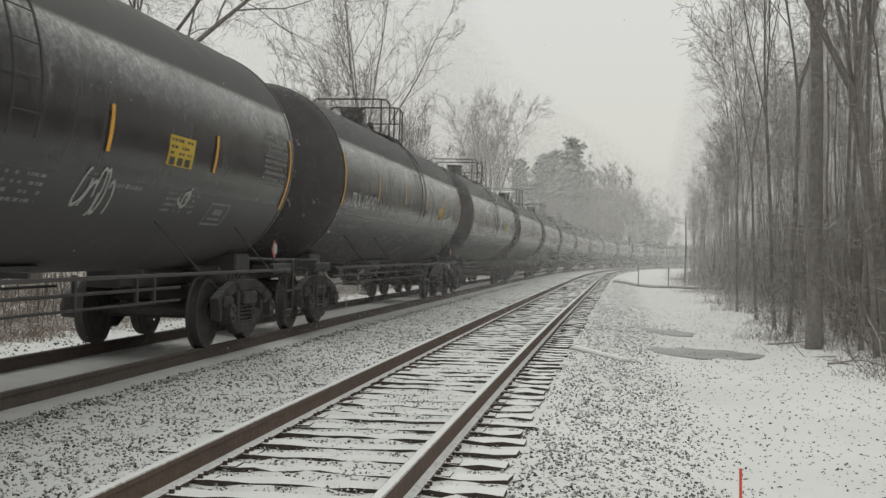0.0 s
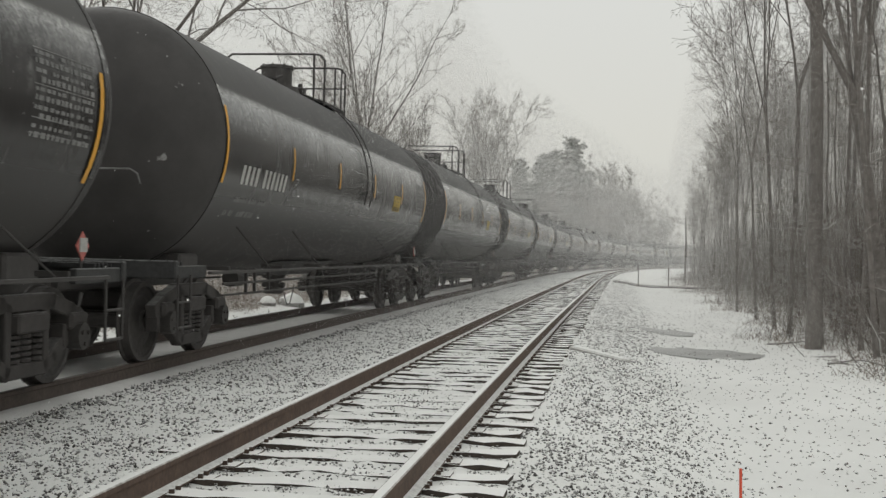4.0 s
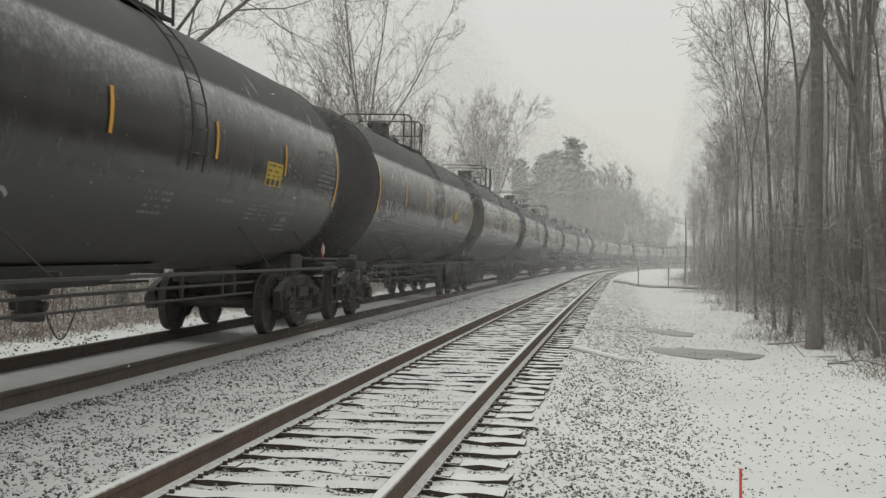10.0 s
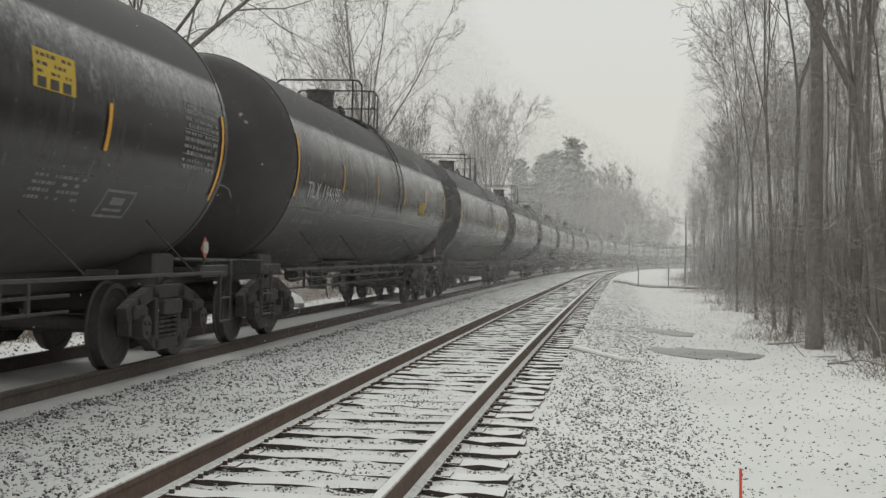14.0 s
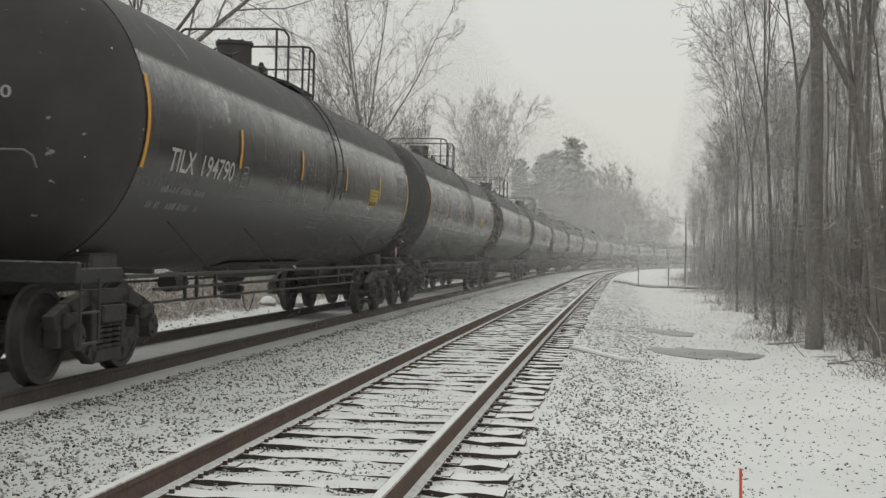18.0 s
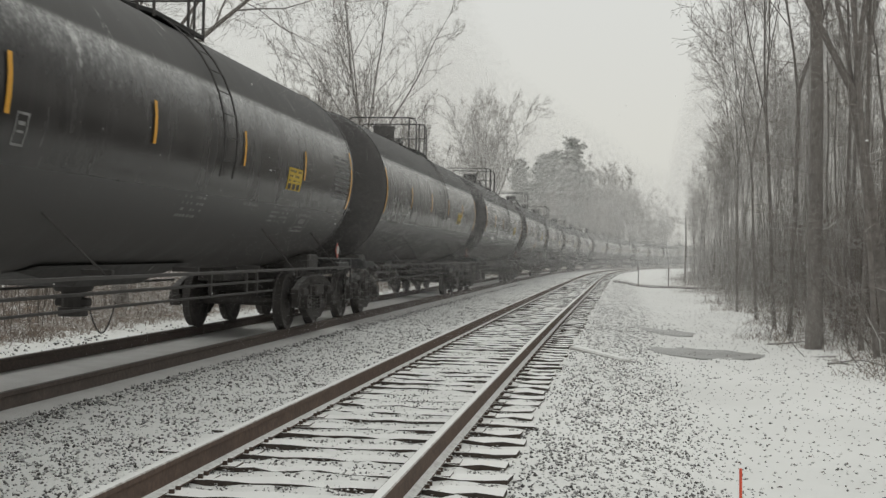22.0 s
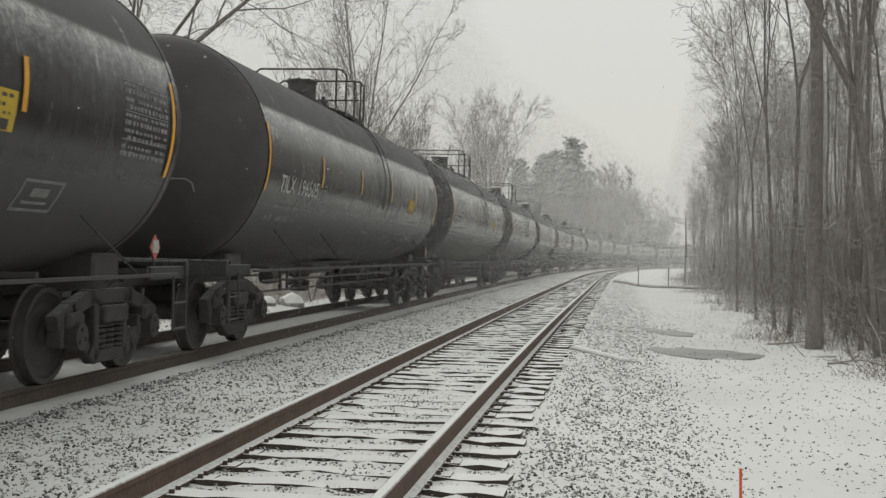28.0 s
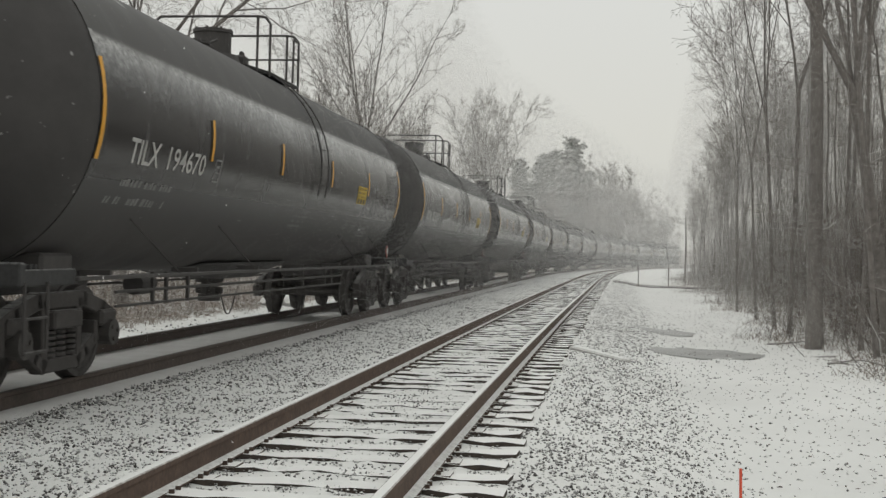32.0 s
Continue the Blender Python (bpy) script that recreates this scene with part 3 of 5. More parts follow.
def tank_car(shift):
    """One tank car: its middle at the origin, its trailing end to +y, rails at z = 0."""
    car = new("tank_car")
    # shell with dished heads and raised girth seams
    prof = []
    for i in range(11):
        a = math.pi / 2 * i / 10
        prof.append((TANK_R * math.sin(a), -HALF - 0.76 * math.cos(a)))
    for e in (1, -1):
        bm = lathe([(r, e * t) for r, t in prof], 72)
        bmesh.ops.translate(bm, verts=bm.verts, vec=(0, 0, TANK_Z))
        part("tank_head", bm, M_HEAD, car, "dull black dished end", smooth=True)
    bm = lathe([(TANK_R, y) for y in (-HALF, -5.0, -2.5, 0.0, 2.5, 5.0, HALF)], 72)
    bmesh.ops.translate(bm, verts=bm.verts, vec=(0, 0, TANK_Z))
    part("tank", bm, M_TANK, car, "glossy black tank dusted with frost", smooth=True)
    for y, w, up in ((-HALF + 0.03, 0.04, 0.008), (HALF - 0.03, 0.04, 0.008)):
        bm = lathe([(TANK_R - 0.02, y - w), (TANK_R + up, y - w), (TANK_R + up, y + w), (TANK_R - 0.02, y + w)], 72)
        bmesh.ops.translate(bm, verts=bm.verts, vec=(0, 0, TANK_Z))
        part("seam", bm, M_TANK, car)
    # valve housing on top
    bm = bmesh.new()
    h = shift - 0.12
    drum(bm, (0, h, 4.12), (0, 0, 1), 0.44, 0.16, 24, 0.38)
    drum(bm, (0, h, 4.32), (0, 0, 1), 0.275, 0.46, 24)
    drum(bm, (0, h, 4.55), (0, 0, 1), 0.30, 0.05, 24)
    for k in range(8):
        drum(bm, (0.27 * math.cos(k * 0.785), h + 0.27 * math.sin(k * 0.785), 4.585), (0, 0, 1), 0.02, 0.03, 6)
    box(bm, (0.30, h + 0.28, 4.16), (0.30, 0.22, 0.16), None, 0.03)
    box(bm, (0.34, h + 0.36, 4.27), (0.07, 0.10, 0.10), None, 0.02)
    part("valve_housing", bm, M_FRAME, car, "black cylindrical valve housing with a bolted lid")
    bm = bmesh.new()
    drum(bm, (0.0, h - 0.85, 4.16), (0, 0, 1), 0.22, 0.14, 16)
    drum(bm, (0.0, h - 0.85, 4.24), (0, 0, 1), 0.25, 0.04, 16)
    rod(bm, (0.2, h - 0.75, 4.25), (0.28, h - 0.6, 4.33), 0.02, 6)
    part("manway", bm, M_FRAME, car)
    # platform gratings on both sides
    ya, yb = shift + 0.12, shift + 1.75
    for sx in (-1, 1):
        bm = bmesh.new()
        m = Matrix.Translation((sx * 0.61, (ya + yb) / 2, 4.035)) @ Matrix.Rotation(radians(sx * 17), 4, "Y")
        box(bm, (0, 0, 0), (0.46, yb - ya, 0.055), m, 0.008)
        part("platform", bm, M_GRATE, car, "steel grating with snow on it")
    # safety railing across both ends of the platform, joined on the far flank
    def rail_run(pts, r=0.020):
        bm = bmesh.new()
        pipe(bm, pts, r, 7)
        part("railing", bm, M_FRAME, car)
    top, low, mid = 4.84, 3.92, 4.44
    for y in (ya, yb):
        rail_run([(0.82, y, low), (0.82, y, top - 0.12), (0.74, y, top - 0.02), (0.62, y, top), (-0.92, y, top), (-1.05, y, top - 0.1), (-1.05, y, low - 0.15)])
        rail_run([(0.62, y, low), (0.62, y, top)])
    rail_run([(0.82, yb, mid), (-1.05, yb, mid)], 0.016)
    rail_run([(-1.05, ya, top - 0.12), (-1.05, yb, top - 0.12)])
    rail_run([(-1.05, ya, mid), (-1.05, yb, mid)], 0.016)
    rail_run([(0.82, yb, top - 0.12), (0.82, yb - 0.3, top - 0.12), (0.82, yb - 0.34, low)], 0.018)
    # side ladder bent over the shell: the trailing stringer carries the rest
    holder = None
    for y in (shift + 0.35, shift + 0.80):
        bm = bmesh.new()
        pipe(bm, [((TANK_R + 0.06) * math.cos(radians(62 - i * 8.6)), y, TANK_Z + (TANK_R + 0.06) * math.sin(radians(62 - i * 8.6))) for i in range(10)], 0.012, 5)
        bmesh.ops.remove_doubles(bm, verts=bm.verts, dist=0.004)
        if holder is None:
            holder = part("ladder", bm, M_HEAD, car, "thin black ladder bent round the shell")
        else:
            part("stringer", bm, M_HEAD, holder)
    for i in range(8):
        a = radians(58 - i * 9.5)
        c = ((TANK_R + 0.06) * math.cos(a), TANK_Z + (TANK_R + 0.06) * math.sin(a))
        bm = bmesh.new()
        rod(bm, (c[0], shift + 0.35, c[1]), (c[0], shift + 0.80, c[1]), 0.007, 5)
        part("rung", bm, M_HEAD, holder)
    # side rails, stub sills, end platforms
    for sx in (-1, 1):
        bm = bmesh.new()
        box(bm, (sx * 1.49, 0, 1.02), (0.05, 15.3, 0.036), None, 0.006)
        for k in range(7):
            box(bm, (sx * 1.32, -6.9 + 2.3 * k, 1.06), (0.30, 0.05, 0.05))
        part("side_rail", bm, M_FRAME, car)
    for e in (-1, 1):
        bm = bmesh.new()
        box(bm, (0, e * 6.7, 0.95), (0.42, 4.1, 0.30), None, 0.02)
        box(bm, (0, e * TRUCK_Y, 1.10), (2.0, 0.62, 0.26), None, 0.03)
        part("underframe", bm, M_FRAME, car)
        bm = bmesh.new()
        box(bm, (0, e * 8.33, 1.06), (2.72, 0.10, 0.20), None, 0.015)
        for k in range(5):
            box(bm, (0, e * (7.9 + 0.09 * k), 1.12), (2.5, 0.03, 0.04))
        for sx in (-1, 1):
            box(bm, (sx * 1.30, e * 7.85, 1.03), (0.07, 1.05, 0.14), None, 0.01)
        part("end_platform", bm, M_GRATE, car)
        bm = bmesh.new()
        box(bm, (0, e * 8.62, 0.88), (0.20, 0.62, 0.20), None, 0.03)
        box(bm, (0.05, e * 8.95, 0.88), (0.28, 0.20, 0.28), None, 0.05)
        part("coupler", bm, M_TRUCK, car)
        bm = bmesh.new()
        pipe(bm, [(0.32, e * 8.45, 0.78), (0.34, e * 8.6, 0.55), (0.28, e * 8.82, 0.42), (0.15, e * 9.0, 0.46)], 0.025, 6)
        part("brake_hose", bm, M_FRAME, car)
        for sx in (-1, 1):
            bm = bmesh.new()
            x, y = sx * 1.36, e * 8.1
            pipe(bm, [(x, y - 0.2, 1.0), (x, y - 0.2, 0.42), (x, y + 0.2, 0.42), (x, y + 0.2, 1.0)], 0.016, 5)
            rod(bm, (x, y - 0.2, 0.70), (x, y + 0.2, 0.70), 0.014, 5)
            part("step", bm, M_FRAME, car)
        bm = bmesh.new()
        pipe(bm, [(0.25, e * 8.25, 2.16), (0.74, e * 8.22, 2.16), (0.82, e * 8.2, 2.11), (0.84, e * 8.16, 2.0)], 0.010, 6)
        part("end_handrail", bm, M_PALE, car, "pale grey bent handrail")
    # braces from the shell down to the side rails
    for y in (-5.9, -3.2, 3.2, 5.9):
        for sx in (-1, 1):
            bm = bmesh.new()
            rod(bm, (sx * 1.22, y, 1.58), (sx * 1.48, y + 0.75, 1.03), 0.011, 5)
            part("brace", bm, M_FRAME, car)
    # belly sump with its skid, brake gear and outlet
    bm = bmesh.new()
    hull = [(-2.1, 1.04), (-0.9, 0.86), (0.75, 0.86), (1.9, 1.04)]
    for (y0, z0), (y1, z1) in zip(hull, hull[1:]):
        q = [bm.verts.new((sx * w, y, z)) for y, z in ((y0, z0), (y1, z1)) for sx, w, z in ((-1, 0.42, z), (1, 0.42, z), (1, 0.66, 1.10), (-1, 0.66, 1.10))]
        for a, b in ((0, 1), (1, 2), (2, 3), (3, 0)):
            bm.faces.new((q[a], q[b], q[b + 4], q[a + 4]))
    bmesh.ops.remove_doubles(bm, verts=bm.verts, dist=0.001)
    bmesh.ops.recalc_face_normals(bm, faces=bm.faces)
    part("sump", bm, M_HEAD, car)
    for x, z, r in ((0.95, 0.83, 0.022), (0.95, 0.68, 0.018), (-0.6, 0.80, 0.02)):
        bm = bmesh.new()
        pipe(bm, [(x, -5.6, z), (x, 4.7, z)], r * 0.85, 6)
        part("brake_pipe", bm, M_FRAME, car)
    for y in (-4.6, -4.2, -3.5, 1.9, 3.4, 3.9):
        bm = bmesh.new()
        box(bm, (0.95, y, 0.84), (0.035, 0.05, 0.36))
        part("hanger", bm, M_FRAME, car)
    bm = bmesh.new()
    drum(bm, (0.72, -4.4, 0.88), (0, 1, 0), 0.12, 0.42, 14)
    drum(bm, (0.72, -4.15, 0.88), (0, 1, 0), 0.05, 0.3, 8)
    part("brake_cylinder", bm, M_FRAME, car)
    bm = bmesh.new()
    drum(bm, (0, 0.0, 0.84), (0, 0, 1), 0.20, 0.12, 18, 0.26)
    drum(bm, (0, 0.0, 0.74), (0, 0, 1), 0.13, 0.32, 14)
    box(bm, (0, 0, 0.66), (0.42, 0.10, 0.10), None, 0.02)
    drum(bm, (0, 0.0, 0.55), (0, 0, 1), 0.17, 0.10, 14)
    part("outlet_valve", bm, M_FRAME, car)
    bm = bmesh.new()
    pts = [(0.16, 0.05 + 0.75 * i / 10, 0.62 - 0.34 * math.sin(math.pi * i / 10)) for i in range(11)]
    pipe(bm, pts, 0.010, 5)
    part("chain", bm, M_FRAME, car)
    # reflective strips and stencils; the other build of car carries them lower
    low = -0.16 if shift else 0.0
    for y, z0, z1 in ((-HALF + 0.045, 2.08, 2.98), (-4.45, 2.28, 2.74), (-1.60, 2.32, 2.74), (1.28, 2.32, 2.74), (4.15, 2.32, 2.74), (HALF - 0.16, 2.02, 2.98)):
        bm = bmesh.new()
        decal(bm, y - 0.037, y + 0.037, z0 + low, z1 + low, 0.016)
        part("reflector_strip", bm, M_YELLOW, car, "amber reflective strip")
    rng = random.Random(3)
    bm = bmesh.new()
    decal(bm, 3.32, 4.06, 2.15, 2.46, 0.005)
    placard = part("placard", bm, M_PLACARD, car, "yellow notice panel")
    bm = bmesh.new()
    for z, h in ((2.40, 0.035), (2.33, 0.03), (2.27, 0.03)):
        bars(bm, rng, 3.38, 4.00, z, h)
    for k in range(3):
        decal(bm, 3.38 + 0.22 * k, 3.53 + 0.22 * k, 2.16, 2.24, 0.0075)
    tagged(part("print", bm, M_FRAME, placard), kind="stuff")
    bm = bmesh.new()
    for z in (1.88, 1.71):
        bars(bm, rng, -6.8, -5.35, z + low, 0.075)
    tagged(part("stencil", bm, M_PALE, car, "small faded white stencilling"), kind="stuff")
    bm = bmesh.new()
    for k in range(10):
        bars(bm, rng, 6.05, 7.10, 2.80 - 0.072 * k, 0.035 + 0.012 * (k % 2), 0.9)
    for z in (2.845, 2.56, 2.30, 2.18):
        decal(bm, 6.03, 7.12, z, z + 0.008, 0.0045)
    tagged(part("stencil", bm, M_PALE, car, "table of small faded white stencilling"), kind="stuff")
    bm = bmesh.new()
    for z in (1.87, 1.81, 1.75, 1.69):
        bars(bm, rng, 3.1, 4.05, z, 0.03, 0.75)
    tagged(part("stencil", bm, M_PALE, car), kind="stuff")
    bm = bmesh.new()
    for q in ((4.55, 4.58, 1.58, 1.84), (5.22, 5.25, 1.58, 1.84), (4.55, 5.25, 1.815, 1.84), (4.55, 5.25, 1.58, 1.605), (4.68, 5.1, 1.64, 1.665), (4.75, 5.05, 1.70, 1.77)):
        decal(bm, *q, lean=0.0)
    tagged(part("stencil", bm, M_PALE, car), kind="stuff")
    bm = bmesh.new()
    for q in ((-4.47, -4.45, 2.06, 2.32), (-4.29, -4.27, 2.06, 2.32), (-4.47, -4.27, 2.30, 2.32), (-4.47, -4.27, 2.06, 2.08), (-4.43, -4.32, 2.22, 2.25), (-4.43, -4.32, 2.16, 2.18)):
        decal(bm, q[0] + 0.2, q[1] + 0.2, q[2] + low, q[3] + low)
    tagged(part("stencil", bm, M_PALE, car), kind="stuff")
    bm = bmesh.new()
    for z in (1.86, 1.79, 1.72, 1.65):
        bars(bm, rng, -0.3, 0.4, z, 0.032, 0.75)
    tagged(part("stencil", bm, M_PALE, car), kind="stuff")
    bm = bmesh.new()
    bars(bm, rng, 1.75, 2.45, 1.86, 0.045, 0.9)
    tagged(part("stencil", bm, M_PALE, car), kind="stuff")
    # hazard diamond on its bracket at the trailing end
    m = Matrix.Translation((1.28, 7.55, 1.30)) @ Matrix.Rotation(radians(45), 4, "X")
    bm = bmesh.new()
    box(bm, (0, 0, 0), (0.012, 0.19, 0.19), m)
    d = part("hazard_diamond", bm, M_RED, car, "faded red diamond with a white panel")
    bm = bmesh.new()
    box(bm, (1.29, 7.55, 1.31), (0.012, 0.15, 0.13))
    part("panel", bm, M_WHITE, d)
    bm = bmesh.new()
    rod(bm, (1.27, 7.55, 1.05), (1.27, 7.55, 1.25), 0.014, 5)
    part("bracket", bm, M_FRAME, car)
    wheelset, frame_mesh = wheelset_mesh(), side_frame_mesh()
    for e in (-1, 1):
        add_truck(car, e * TRUCK_Y, wheelset, frame_mesh)
    return car


NUMBERS = ["", "194743", "315601", "194702", "199583", "315613", "194943", "194766", "314672", "194698", "190896", "194790", "194926", "194669",
           "194638", "196511", "194651", "196505", "194658", "194670"]
READ = {1, 2, 4, 5, 6, 7, 8, 9, 10, 11, 12, 13, 14, 15, 17, 18, 19}
CARS = 32
FIRST = 8.75               # where the first car's middle stands at the start
SLACK = {5: 0.1, 7: 0.13, 8: 0.1, 11: 0.17, 13: 0.18, 18: -0.17, 19: 0.15}      # cars that ride a little fore or aft in the train's slack


def gone(t):
    """How far the train has come by then."""
    return 10.60 * t - 0.0040 * t * t


def car_pose(s):
    """A car's pose with its middle at s along the far track."""
    a, b = Vector(far_line(s - TRUCK_Y)), Vector(far_line(s + TRUCK_Y))
    d = b - a
    turn = math.atan2(d.x, d.y)
    tilt = math.atan2(d.z, math.hypot(d.x, d.y))
    c = (a + b) / 2
    lean = math.atan2(CANT2, 1.51)
    return Matrix.Translation((c.x, c.y, c.z + CANT2 / 2)) @ Matrix.Rotation(-turn, 4, "Z") @ Matrix.Rotation(tilt, 4, "X") @ Matrix.Rotation(lean, 4, "Y")


def on_head(bm):
    """Moves marks that were laid on the flank onto the leading head, y becoming x."""
    for v in bm.verts:
        x, z = v.co.y, v.co.z
        v.co = (x, -HALF - 0.005 - 0.76 * math.sqrt(max(0.0, 1 - (x * x + (z - TANK_Z) ** 2) / TANK_R ** 2)), z)


def build_train():
    kinds = {0: tank_car(0.0), 1: tank_car(-0.95)}
    used, cars = set(), []
    rng = random.Random(21)
    for j in range(CARS):
        number = NUMBERS[j] if j < len(NUMBERS) else ""
        kind = 1 if number.startswith("31") or j == 0 else 0
        m = car_pose(FIRST + SLACK.get(j, 0.0) + j * LENGTH)
        if kind in used:
            car = copy_thing(kinds[kind], m)
        else:
            car, _ = kinds[kind], used.add(kind)
            car.matrix_basis = m
        cars.append(car)
    for j, car in enumerate(cars):
        if j in READ:
            base = 1.96 if j == 10 or NUMBERS[j].startswith("31") else 2.10
            part("lettering", lettering("TILX", -6.66, base, 0.235, 0.74), M_WHITE, car, "white stencilled letters")
            part("lettering", lettering(NUMBERS[j], -5.68, base, 0.235, 1.08), M_WHITE, car, "white stencilled numerals")
            bm = lettering(NUMBERS[j], -0.05, 2.64, 0.12, 0.60)
            on_head(bm)        # the same number on the leading head
            part("lettering", bm, M_WHITE, car, "white stencilled numerals on the tank head")
        elif j < 26:
            bm = bmesh.new()
            for k in range(10):
                y = -6.66 + 0.19 * k + (0.15 if k > 3 else 0)
                decal(bm, y, y + 0.11, 2.10, 2.335, 0.005)
            part("lettering", bm, M_WHITE, car, "white stencilled characters")
        if j in (0, 4, 8):        # these carry the notice nearer the middle
            for o in car.children:
                if o.name.split('.')[0] == "placard":
                    o.location = (0, -0.6, 0)
                    if j == 8:        # and this one higher up the shell
                        o.matrix_basis = Matrix.Translation((0, -0.6, TANK_Z)) @ Matrix.Rotation(-0.25, 4, "Y") @ Matrix.Translation((0, 0, -TANK_Z))
        marks = {0: [(1.05, 1.55, 0.7, 0.48, 5), (3.45, 1.75, 0.35, 0.22, 3)], 3: [], 5: [(-3.6, 1.42, 1.1, 0.45, 8), (-3.4, 1.62, 0.8, 0.35, 6)],
                 6: [(-7.36, 2.2, 0.26, 0.9, 6), (-4.2, 1.45, 1.2, 0.35, 5)], 10: [(-4.4, 1.42, 1.35, 0.5, 9), (-4.0, 1.65, 0.95, 0.38, 6), (-2.85, 1.58, 0.65, 0.32, 4), (-6.9, 1.2, 0.2, 0.6, 2)],
                 12: [(-4.9, 1.55, 0.6, 0.55, 4), (-3.5, 1.75, 0.6, 0.35, 3), (-2.0, 1.75, 0.75, 0.38, 4), (0.6, 1.75, 0.7, 0.45, 5), (2.3, 1.75, 1.1, 0.45, 6)],
                 14: [(-6.8, 1.95, 0.5, 0.16, 3)], 15: [(-7.2, 1.5, 0.3, 0.3, 2)]}.get(j, [])
        for y, z, w, h, k in marks:
            bm = bmesh.new()
            scribble(bm, rng, y, z, w, h, k)
            tagged(part("graffiti", bm, M_CHALK, car, "white sprayed scrawl"), kind="stuff")
        if j == 5:
            bm = bmesh.new()
            scribble(bm, rng, 0.42, 1.62, 0.75, 0.55, 7)
            on_head(bm)
            tagged(part("graffiti", bm, M_CHALK, car, "white sprayed scrawl on the tank head"), kind="stuff")
        if j == 16:
            bm = bmesh.new()
            decal(bm, -0.35, -0.23, 1.45, 2.05, 0.006, lean=0.45)
            decal(bm, -0.20, 0.42, 1.76, 1.84, 0.008)
            tagged(part("graffiti", bm, M_YELLOW, car, "amber sprayed mark"), kind="stuff")
        tagged(car, ("black tank car with white sprayed scrawls and frost on its shell" if marks else
                     "black railway tank car, frost-dusted, with amber strips and white stencils"), "tank car", "cars of the tank train")
    return cars


TRAIN = build_train()


# ------------------------------------------------------------------ trees and brush
def tube(V, F, pts, radii, seg):
    """A tapered limb along pts."""
    base = len(V)
    up = Vector((0.31, 0.17, 0.93))
    for i, p in enumerate(pts):
        d = (pts[min(i + 1, len(pts) - 1)] - pts[max(i - 1, 0)]).normalized()
        u = d.cross(up if abs(d.dot(up)) < 0.95 else Vector((1, 0, 0))).normalized()
        w = d.cross(u)
        for k in range(seg):
            a = 2 * math.pi * k / seg
            V.append(tuple(p + (u * math.cos(a) + w * math.sin(a)) * radii[i]))
    for i in range(len(pts) - 1):
        for k in range(seg):
            q = (k + 1) % seg
            F.append((base + i * seg + k, base + i * seg + q, base + (i + 1) * seg + q, base + (i + 1) * seg + k))


def limb(rng, start, way, length, steps, wander, lift):
    pts, p, d = [start.copy()], start.copy(), way.normalized()
    for i in range(steps):
        d = (d + Vector((rng.gauss(0, wander), rng.gauss(0, wander), rng.gauss(0, wander) + lift))).normalized()
        p = p + d * (length / steps)
        pts.append(p.copy())
    return pts


def fork(rng, way, angle):
    """A direction that leaves way by about that angle, to any side."""
    side = way.cross(Vector((rng.gauss(0, 1), rng.gauss(0, 1), rng.gauss(0, 1)))).normalized()
    a = radians(angle * rng.uniform(0.7, 1.3))
    return (way * math.cos(a) + side * math.sin(a)).normalized()


def sprout(rng, wood, twigs, start, way, length, r0, depth, kids, ratio, angle, thick, lift, crook=1.0, first=0.15):
    """A limb and, along it, finer limbs down to the last twigs. Depth 0 is a main stem."""
    steps = (9, 6, 4, 2, 1)[depth]
    pts = limb(rng, start, way, length, steps, (0.05, 0.09, 0.11, 0.13, 0.1)[depth] * crook, lift * (1.0, 1.0, 0.8, 0.5, 0.3)[depth])
    least = (0.03, 0.012, 0.0062, 0.0045, 0.0038)[depth] * thick
    tip = 0.0032 * thick
    r0 = max(r0, least)
    V, F = wood if depth < 2 else twigs
    tube(V, F, pts, [r0 + (tip - r0) * (i / steps) ** 0.7 for i in range(steps + 1)], (7, 5, 3, 3, 3)[depth])
    if depth >= len(kids) or kids[depth] == 0:
        return
    n = kids[depth]
    for k in range(n):
        f = first + (0.98 - first) * (k + rng.random()) / n
        g = min(f * steps, steps - 0.01)
        i = int(g)
        d = (pts[i + 1] - pts[i]).normalized()
        here = r0 + (tip - r0) * f ** 0.7
        sprout(rng, wood, twigs, pts[i].lerp(pts[i + 1], g - i), fork(rng, d, angle[depth]), length * ratio[depth] * (1.15 - 0.65 * f) * rng.uniform(0.7, 1.25),
               here * 0.55, depth + 1, kids, ratio, angle, thick, lift, crook)


